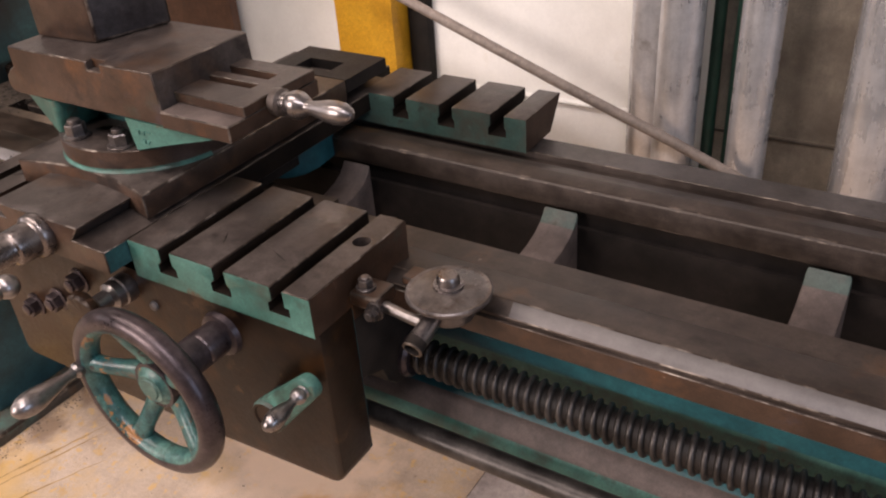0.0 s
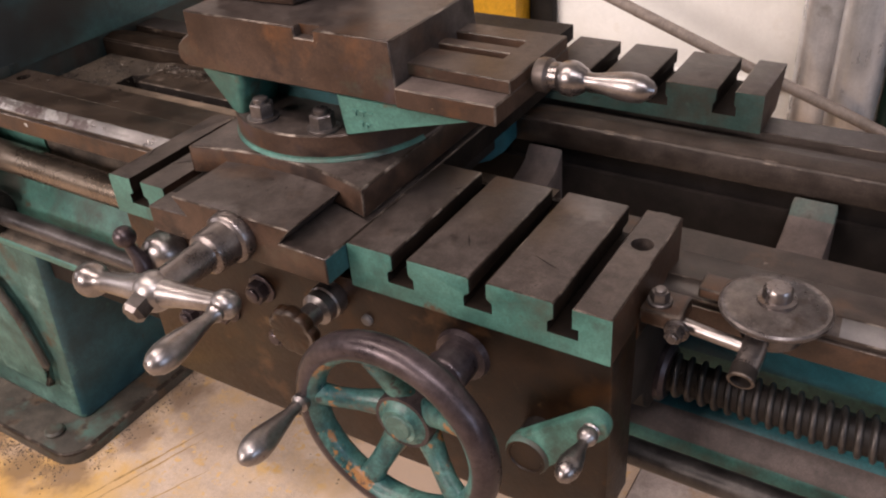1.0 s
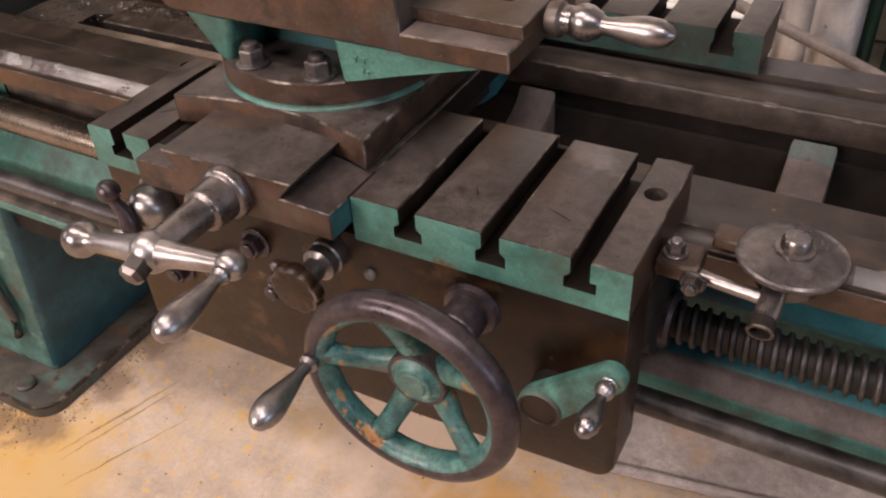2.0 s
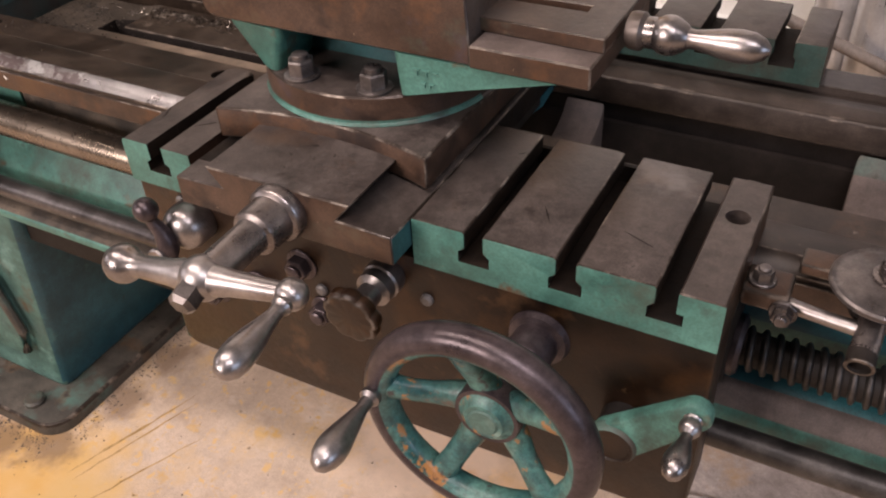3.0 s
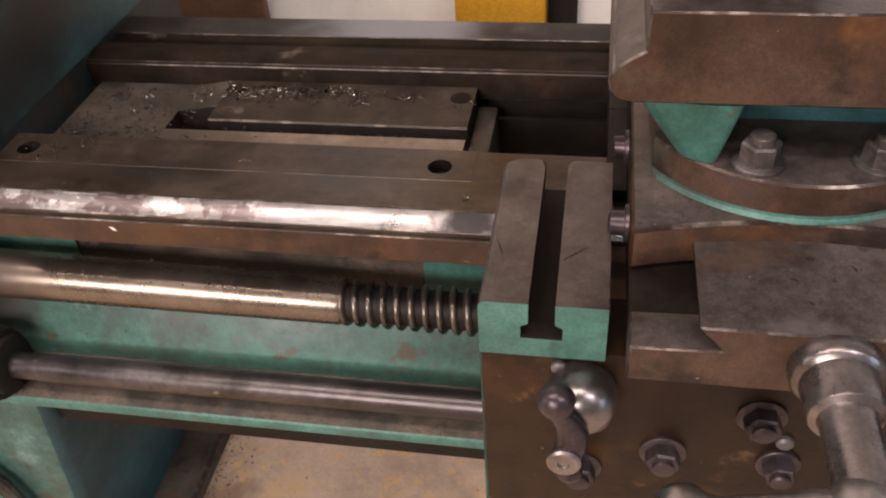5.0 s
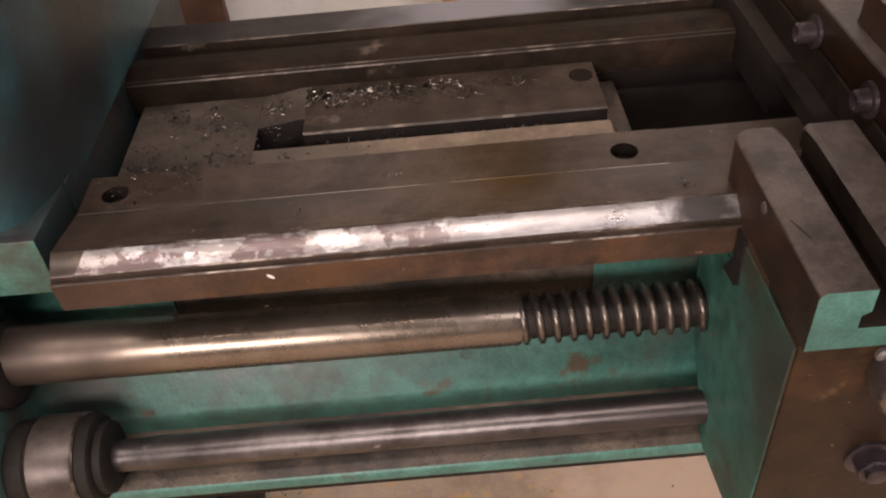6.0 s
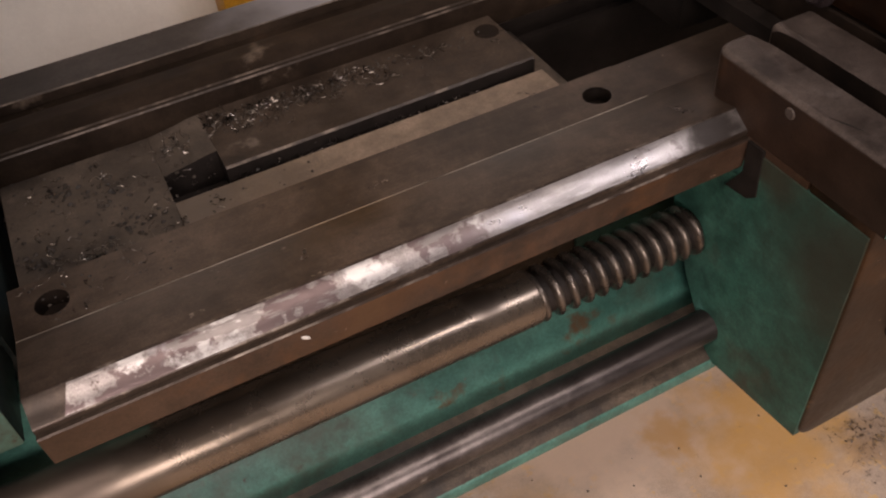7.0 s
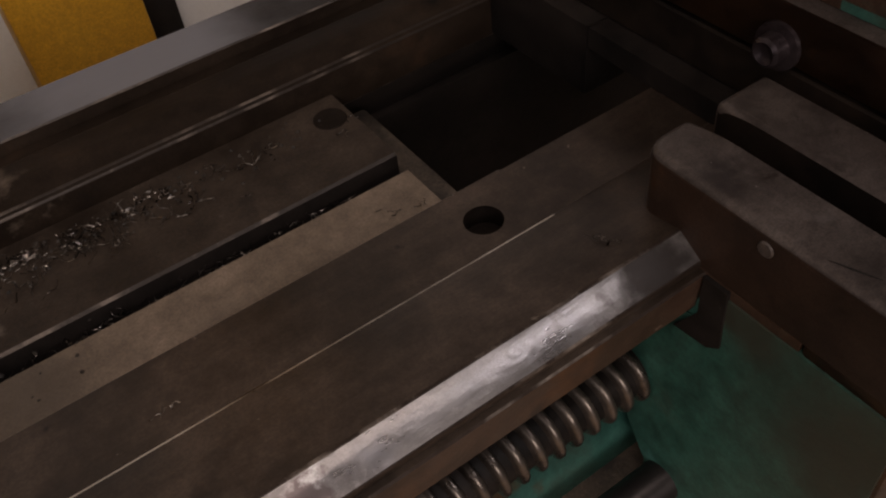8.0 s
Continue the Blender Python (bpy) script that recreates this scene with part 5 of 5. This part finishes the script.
turn(bm, [(0, 0), (SRAD + 0.0022, 0), (SRAD + 0.0018, 0.0012), (SRAD + 0.0003, 0.0028), (SRAD, 0.005), (SRAD, 0.0255), (SRAD - 0.0014, 0.027), (SRAD - 0.003, 0.0272), (0, 0.0272)],
     (SC[0], SC[1], 0.8345), (0, 0, 1), N)
for v in bm.verts:
    v.co.x = max(v.co.x, -0.2085)
for f in bm.faces:
    f.material_index = 0
paint(bm, 1, lambda n, c: abs(n.z) < 0.5)
paint(bm, 2, lambda n, c: 0.2 < n.z < 0.98 and c.z > 0.859)
paint(bm, 3, lambda n, c: c.z < 0.8385 and c.y < 0.15)
part("swivel_disc", bm, [IRON, BROWN, EDGE, GREEN], comp)
bm = bmesh.new()
# green body: recess at the front for the bolts, its shade coloured teal; flared wedges on both sides
extr(bm, [(-0.205, 0.128), (-0.03, 0.128), (-0.01, 0.20), (-0.205, 0.20)], "z", 0.8618, 0.9045)
part("base_body", bm, [TEAL], comp)
bm = bmesh.new()
lo = [bm.verts.new(p) for p in ((-0.196, 0.080, 0.862), (-0.171, 0.070, 0.862), (-0.171, 0.13, 0.862), (-0.196, 0.13, 0.862))]
hi = [bm.verts.new(p) for p in ((-0.224, 0.074, 0.9045), (-0.160, 0.068, 0.9045), (-0.160, 0.13, 0.9045), (-0.224, 0.13, 0.9045))]
bm.faces.new(lo[::-1])
bm.faces.new(hi)
for i in range(4):
    bm.faces.new((lo[i], lo[(i + 1) % 4], hi[(i + 1) % 4], hi[i]))
worn(bm, 0.009, 4, 0, 40, lambda e: abs(e.verts[0].co.z - e.verts[1].co.z) > 0.03)
part("left_flare", bm, [GREEN], comp)
bm = bmesh.new()
vs = [bm.verts.new(p) for p in ((-0.050, 0.074, 0.862), (-0.052, 0.070, 0.9045), (0.094, 0.066, 0.9055), (0.02, 0.070, 0.884),
                                (-0.050, 0.20, 0.862), (-0.052, 0.20, 0.9045), (0.094, 0.20, 0.9055), (0.02, 0.20, 0.884))]
for q in ((0, 1, 2, 3), (7, 6, 5, 4), (1, 0, 4, 5), (2, 1, 5, 6), (3, 2, 6, 7), (0, 3, 7, 4)):
    bm.faces.new([vs[i] for i in q])
worn(bm, 0.012, 5, 0, 40, lambda e: max(v.co.x for v in e.verts) < -0.04 and max(v.co.y for v in e.verts) < 0.1)
part("right_flare", bm, [GREEN], comp)
for x, y in ((-0.147, 0.075), (-0.075, 0.079)):
    bm = bmesh.new()
    hex_bolt(bm, (x, y, 0.8618), (0, 0, 1), 0.0122, 0.0165, 0.005, True, 0.35 if x < -0.1 else 0.1)
    part("swivel_bolt", bm, [STEEL_DARK], comp)
bm = bmesh.new()
# lower slab with the ways
extr(bm, [(0.0225, 0.064), (0.120, 0.064), (0.120, 0.205), (0.112, 0.205), (0.112, 0.130), (0.0225, 0.130)], "z", 0.9060, 0.9245)
worn(bm, 0.0014, 1, 1)
paint(bm, 2, lambda n, c: abs(n.z) < 0.5, 0)
part("lower_slab", bm, [DUST, DULL_EDGE, BROWN], comp)
# Added black sheet stands for the shade deep in the slots.
bm = bmesh.new()
box(bm, 0.0235, 0.1115, 0.1305, 0.203, 0.9065, 0.9085)
part("slot_shade_sheet", bm, [BLACK], comp)
bm = bmesh.new()
extr(bm, [(0.0, 0.092), (0.121, 0.088), (0.121, 0.200), (0.0, 0.200), (0.0, 0.175), (0.092, 0.175), (0.092, 0.158), (0.0, 0.158), (0.0, 0.143),
          (0.092, 0.143), (0.092, 0.131), (0.0, 0.131)], "z", 0.9247, 0.9365)
worn(bm, 0.0010, 1, 1)
paint(bm, 2, lambda n, c: n.z > 0.9 and c.y > 0.08, 0)
part("screw_plate", bm, [BROWN, DULL_EDGE, IRON], comp)
bm = bmesh.new()
# top slide with a notch in its front edge and a foot on the left
TS = [(-0.2215, 0.9390), (-0.2210, 0.963), (0.018, 0.963), (0.022, 0.9055), (-0.10, 0.9055), (-0.228, 0.9050), (-0.2355, 0.9070), (-0.2400, 0.9115), (-0.2415, 0.9180), (-0.2390, 0.9260), (-0.2310, 0.9330)]
bm = bmesh.new()
extr(bm, TS[:2] + [(-0.0845, 0.963), (-0.0838, 0.9535), (-0.0632, 0.9535), (-0.0625, 0.963)] + TS[2:], "y", 0.069, 0.079)
worn(bm, 0.0013, 1, 1, 25, lambda e: min(v.co.y for v in e.verts) < 0.0695 or abs(e.verts[0].co.y - e.verts[1].co.y) > 0.008)
paint(bm, 2, lambda n, c: n.y < -0.9)
part("top_slide_lip", bm, [IRON, EDGE, BROWN], comp)
bm = bmesh.new()
extr(bm, TS, "y", 0.079, 0.212)
worn(bm, 0.0013, 1, 1, 25, lambda e: max(v.co.y for v in e.verts) > 0.2)
paint(bm, 2, lambda n, c: n.y < -0.9)
part("top_slide", bm, [IRON, EDGE, BROWN], comp)
# crank on the compound screw
bm = bmesh.new()
turn(bm, [(0, 0), (0.0135, 0), (0.0145, 0.003), (0.0145, 0.010), (0.0115, 0.013), (0.0118, 0.017)] + ball(0.0150, 0.030, 8, 50, 130) +
     [(0.0105, 0.042), (0.0076, 0.045), (0.0070, 0.049), (0.0086, 0.059), (0.0110, 0.071), (0.0120, 0.081), (0.0112, 0.091), (0.0075, 0.099), (0.003, 0.1028), (0, 0.103)],
     (0.1275, 0.128, 0.929), (0.985, -0.05, 0.03), 30)
paint(bm, 1, lambda n, c: c.x < 0.1395)
part("compound_crank", bm, [STEEL, COLLAR_DULL], comp, "bright steel ball crank with a tapered grip")

# ---- tool post ----
tp = thing("tool_post", (-0.16, 0.17, 0.963), "dark steel block tool post on the compound rest", "tool post")
bm = bmesh.new()
extr(bm, [(-0.216, 0.108), (-0.120, 0.114), (-0.094, 0.206), (-0.20, 0.209)], "z", 0.9632, 1.075)
worn(bm, 0.004, 2, 1)
paint(bm, 2, lambda n, c: n.y < -0.7)
part("block", bm, [TOOLSTEEL, EDGE, BROWN], tp)
bm = bmesh.new()
turn(bm, [(0, 0), (0.012, 0), (0.012, 0.05), (0, 0.05)], (-0.155, 0.16, 1.075), (0, 0, 1), 20)
part("clamp_stud", bm, [STEEL_DARK], tp)

# ---- marks, writing bars, swarf and debris ----
def scratch(x0, y0, x1, y1, z, parent, w=0.0011):
    b = bmesh.new()
    d = Vector((x1 - x0, y1 - y0, 0)).normalized()
    s = Vector((-d.y, d.x, 0)) * w / 2
    a, c = Vector((x0, y0, z)), Vector((x1, y1, z))
    m = (a + c) / 2
    vs = [b.verts.new(p) for p in (a, m - s, c, m + s)]
    vt = [b.verts.new(p + Vector((0, 0, 0.0003))) for p in (a, m - s * 0.8, c, m + s * 0.8)]
    b.faces.new(vs[::-1])
    b.faces.new(vt)
    for i in range(4):
        b.faces.new((vs[i], vs[(i + 1) % 4], vt[(i + 1) % 4], vt[i]))
    part("scratch", b, [BLACK], parent)


for row in ((0.091, 0.060, 0.103, 0.040), (0.160, 0.053, 0.185, 0.043), (-0.309, 0.064, -0.302, 0.044), (-0.263, 0.044, -0.247, 0.059), (0.045, 0.128, 0.040, 0.122)):
    scratch(*row, Z + 0.0001, car)

# unreadable casting figures on the green flare: plain thin bars
for x, z, w, h_ in ((-0.030, 0.8925, 0.0055, 0.0012), (-0.0275, 0.8880, 0.0012, 0.0045), (-0.0215, 0.8925, 0.0060, 0.0012), (-0.0190, 0.8882, 0.0012, 0.0040),
                    (-0.0125, 0.8920, 0.0050, 0.0012), (-0.0240, 0.8812, 0.0045, 0.0011), (-0.0215, 0.8775, 0.0011, 0.0038), (-0.0165, 0.8810, 0.0045, 0.0011), (-0.0165, 0.8775, 0.0011, 0.0038)):
    bm = bmesh.new()
    y = 0.0722 - (z - 0.862) * 0.08
    box(bm, x, x + w, y - 0.0009, y + 0.002, z, z + h_)
    part("figure_bar", bm, [GREEN], comp)


def curl(b, p, rng, size):
    """One short coiled shaving."""
    ax = Vector((rng.gauss(0, 1), rng.gauss(0, 1), rng.gauss(0, 0.5))).normalized()
    d, u, v = basis(ax)
    r, pitch, w, n = size * rng.uniform(0.06, 0.24), size * rng.uniform(0.6, 2.4), size * rng.uniform(0.05, 0.11), rng.randint(8, 18)
    a0, step = rng.uniform(0, 6.28), rng.uniform(0.55, 1.0)
    prev = None
    for i in range(n):
        a = a0 + step * i
        c = Vector(p) + (u * math.cos(a) + v * math.sin(a)) * r + d * pitch * (i / n - 0.5)
        c.z = max(c.z, p[2] + 0.0004)
        row = (b.verts.new(c), b.verts.new(c + d * w + Vector((0, 0, 0.0003))))
        if prev:
            b.faces.new((prev[0], row[0], row[1], prev[1]))
        prev = row


rng = random.Random(7)
bm = bmesh.new()
spots_ = []
for k in range(150):                       # heap along the rear of the deck
    x = rng.triangular(-0.665, -0.40, -0.585)
    spots_.append((x, 0.372 - 0.020 * abs(rng.gauss(0, 0.7)) - (0.006 if x > -0.5 else 0), 0.7335 if x > -0.631 else 0.7278, rng.uniform(0.005, 0.012)))
for k in range(115):                       # loose on the left of the deck
    spots_.append((rng.uniform(-0.785, -0.64), rng.uniform(0.245, 0.375), 0.7275, rng.uniform(0.003, 0.009)))
for cx_, cy_, n_ in ((-0.735, 0.262, 14), (-0.700, 0.285, 10), (-0.765, 0.285, 8), (-0.715, 0.330, 7), (-0.690, 0.255, 6), (-0.655, 0.355, 26), (-0.755, 0.350, 5)):
    spots_ += [(cx_ + rng.gauss(0, 0.010), cy_ + rng.gauss(0, 0.008), 0.7277 + abs(rng.gauss(0, 0.002)), rng.uniform(0.006, 0.013)) for _ in range(n_)]
for k in range(260):                       # in the groove
    spots_.append((rng.uniform(-0.63, -0.40), rng.uniform(0.2960, 0.305), 0.709 + rng.uniform(0, 0.015), rng.uniform(0.004, 0.008)))
for k in range(46):                        # in the pocket
    spots_.append((rng.uniform(-0.660, -0.628), rng.uniform(0.298, 0.316), 0.7045 + rng.uniform(0, 0.006), rng.uniform(0.005, 0.010)))
for k in range(60):                        # larger bright curls
    x = rng.triangular(-0.665, -0.42, -0.60)
    spots_.append((x, 0.366 - 0.02 * abs(rng.gauss(0, 0.7)), 0.7345 if x > -0.631 else 0.7285, rng.uniform(0.008, 0.014)))
for k in range(26):                        # on the flat top near the left end
    spots_.append((rng.uniform(-0.78, -0.70), rng.uniform(0.185, 0.232), 0.7572, rng.uniform(0.003, 0.008)))
for x, y, z in ((-0.381, 0.345, 0.7335), (-0.371, 0.352, 0.7335), (-0.395, 0.270, 0.7277), (-0.376, 0.262, 0.7277), (-0.46, 0.372, 0.7335), (-0.50, 0.34, 0.7335),
                (-0.345, 0.150, 0.7655), (-0.347, 0.155, 0.765), (-0.55, 0.20, 0.7572), (-0.62, 0.16, 0.7625)):
    spots_ += [(x + rng.uniform(-0.004, 0.004), y + rng.uniform(-0.004, 0.004), z, 0.006) for _ in range(3)]
for x, y, z, s in spots_:
    if math.hypot(x + 0.763, y - 0.2085) < 0.017:
        continue
    curl(bm, (x, y, z), rng, s)
prev = None                                # one long thin shaving along the edge of the flat strip
for k in range(40):
    u = k / 39
    p = Vector((-0.786 + 0.070 * u, 0.2365 + 0.004 * math.sin(5 * u) + 0.006 * u, 0.7285 + 0.002 * math.sin(9 * u) ** 2))
    row = (bm.verts.new(p), bm.verts.new(p + Vector((0, 0.0016, 0.0012))))
    if prev:
        bm.faces.new((prev[0], row[0], row[1], prev[1]))
    prev = row
tagged(part("swarf", bm, [CHIP]), "bright curled steel swarf on the bridge of the bed", "swarf", kind="stuff")


def crumb(b, p, rng, s):
    ring = [b.verts.new(Vector(p) + Vector((math.cos(a) * s * rng.uniform(0.6, 1.2), math.sin(a) * s * rng.uniform(0.6, 1.2), 0))) for a in (0, 1.3, 2.5, 3.8, 5.0)]
    top = b.verts.new(Vector(p) + Vector((0, 0, s * rng.uniform(0.3, 0.8))))
    for i in range(5):
        b.faces.new((ring[i], ring[(i + 1) % 5], top))


bm = bmesh.new()
for cx_, cy_ in ((-0.735, 0.262), (-0.700, 0.290), (-0.768, 0.285), (-0.715, 0.335), (-0.690, 0.252), (-0.655, 0.355), (-0.640, 0.362), (-0.745, 0.352)):
    for k in range(24):                    # clumps of oily dirt
        crumb(bm, (max(-0.785, cx_ + rng.gauss(0, 0.010)), min(0.383, max(0.236, cy_ + rng.gauss(0, 0.008))), 0.7273), rng, rng.uniform(0.0010, 0.0034))
for k in range(150):                       # dirt on the left of the deck
    crumb(bm, (rng.uniform(-0.785, -0.56), min(0.383, max(0.236, rng.gauss(0.31, 0.05))), 0.7273), rng, rng.uniform(0.0006, 0.0022))
for k in range(120):
    crumb(bm, (rng.uniform(-0.62, -0.38), rng.gauss(0.362, 0.008), 0.7333), rng, rng.uniform(0.0006, 0.002))
for k in range(60):
    crumb(bm, (rng.uniform(-0.785, -0.68), rng.uniform(0.19, 0.232), 0.7571), rng, rng.uniform(0.0005, 0.0014))
tagged(part("oily_dirt", bm, [DIRT]), "dark oily dirt crumbs on the bridge of the bed", "dirt", kind="stuff")

bm = bmesh.new()
for k in range(260):                       # dirt gathered along the plinth
    if rng.random() < 0.6:
        x, y = rng.uniform(-1.15, -0.84), 0.070 - abs(rng.gauss(0, 0.035))
    else:
        x, y = -0.828 + abs(rng.gauss(0, 0.030)), rng.uniform(0.08, 0.50)
    crumb(bm, (x, y, 0.0002), rng, rng.uniform(0.0008, 0.0028))
for k in range(500):
    if rng.random() < 0.6:
        x, y = rng.uniform(-1.15, -0.835), 0.0715 - abs(rng.gauss(0, 0.022))
    else:
        x, y = -0.831 + abs(rng.gauss(0, 0.020)), rng.uniform(0.08, 0.50)
    crumb(bm, (x, y, 0.0002), rng, rng.uniform(0.0006, 0.0019))
for k in range(130):
    crumb(bm, (rng.uniform(-1.1, 0.35), rng.uniform(-0.25, 0.42), 0.0002), rng, rng.uniform(0.0006, 0.0024))
tagged(part("floor_dirt", bm, [GRIME]), "dark dirt crumbs scattered on the concrete", "dirt", kind="stuff")
bm = bmesh.new()
for k in range(300):
    curl(bm, (rng.gauss(0.105, 0.030), rng.gauss(0.15, 0.035), 0.0005), rng, rng.uniform(0.004, 0.009))
tagged(part("floor_swarf", bm, [CHIP]), "curled steel swarf scattered on the floor below the apron", "swarf", kind="stuff")

# white flecks of dried paint
for (x, y, z), w, tilt in (((-0.637, 0.1147, 0.7440), 0.0034, -0.7), ((-0.671, 0.1975, 0.636), 0.0022, 0.0), ((-0.717, 0.1975, 0.634), 0.0018, 0.2)):
    bm = bmesh.new()
    lo = [bm.verts.new((x + w * math.cos(q) * math.cos(tilt) - w * 0.4 * math.sin(q) * math.sin(tilt), y, z + w * math.cos(q) * math.sin(tilt) + w * 0.4 * math.sin(q) * math.cos(tilt))) for q in [k * math.pi / 5 for k in range(10)]]
    tip = bm.verts.new((x, y - 0.0007, z))
    bm.faces.new(lo)
    for i in range(10):
        bm.faces.new((lo[i], lo[(i + 1) % 10], tip))
    tagged(part("paint_fleck", bm, [WHITE]), "small dried white paint fleck on the bed", "paint fleck", "white flecks on the bed")

# pale scrape marks on the concrete
for k, (x0, y0, x1, y1, w) in enumerate(((-0.765, 0.030, -0.680, 0.270, 0.004), (-0.748, 0.022, -0.664, 0.262, 0.003), (-0.70, -0.02, -0.60, 0.20, 0.0025))):
    bm = bmesh.new()
    d = Vector((x1 - x0, y1 - y0, 0)).normalized()
    s = Vector((-d.y, d.x, 0))
    n = 14
    rows_ = []
    for i in range(n + 1):
        p = Vector((x0, y0, 0.0002)).lerp(Vector((x1, y1, 0.0002)), i / n) + s * rng.uniform(-0.0015, 0.0015)
        q = w * rng.uniform(0.4, 1.0) * math.sin(math.pi * (i + 0.3) / (n + 0.6))
        rows_.append([bm.verts.new(p - s * q), bm.verts.new(p + Vector((0, 0, q * 0.16))), bm.verts.new(p + s * q)])
    for a_, b_ in zip(rows_, rows_[1:]):
        for i in range(2):
            bm.faces.new((a_[i], b_[i], b_[i + 1], a_[i + 1]))
    tagged(part("scrape_mark", bm, [OCHRE]), "narrow scraped ridge of dirt on the concrete", "scrape mark", "scrape marks on the floor")
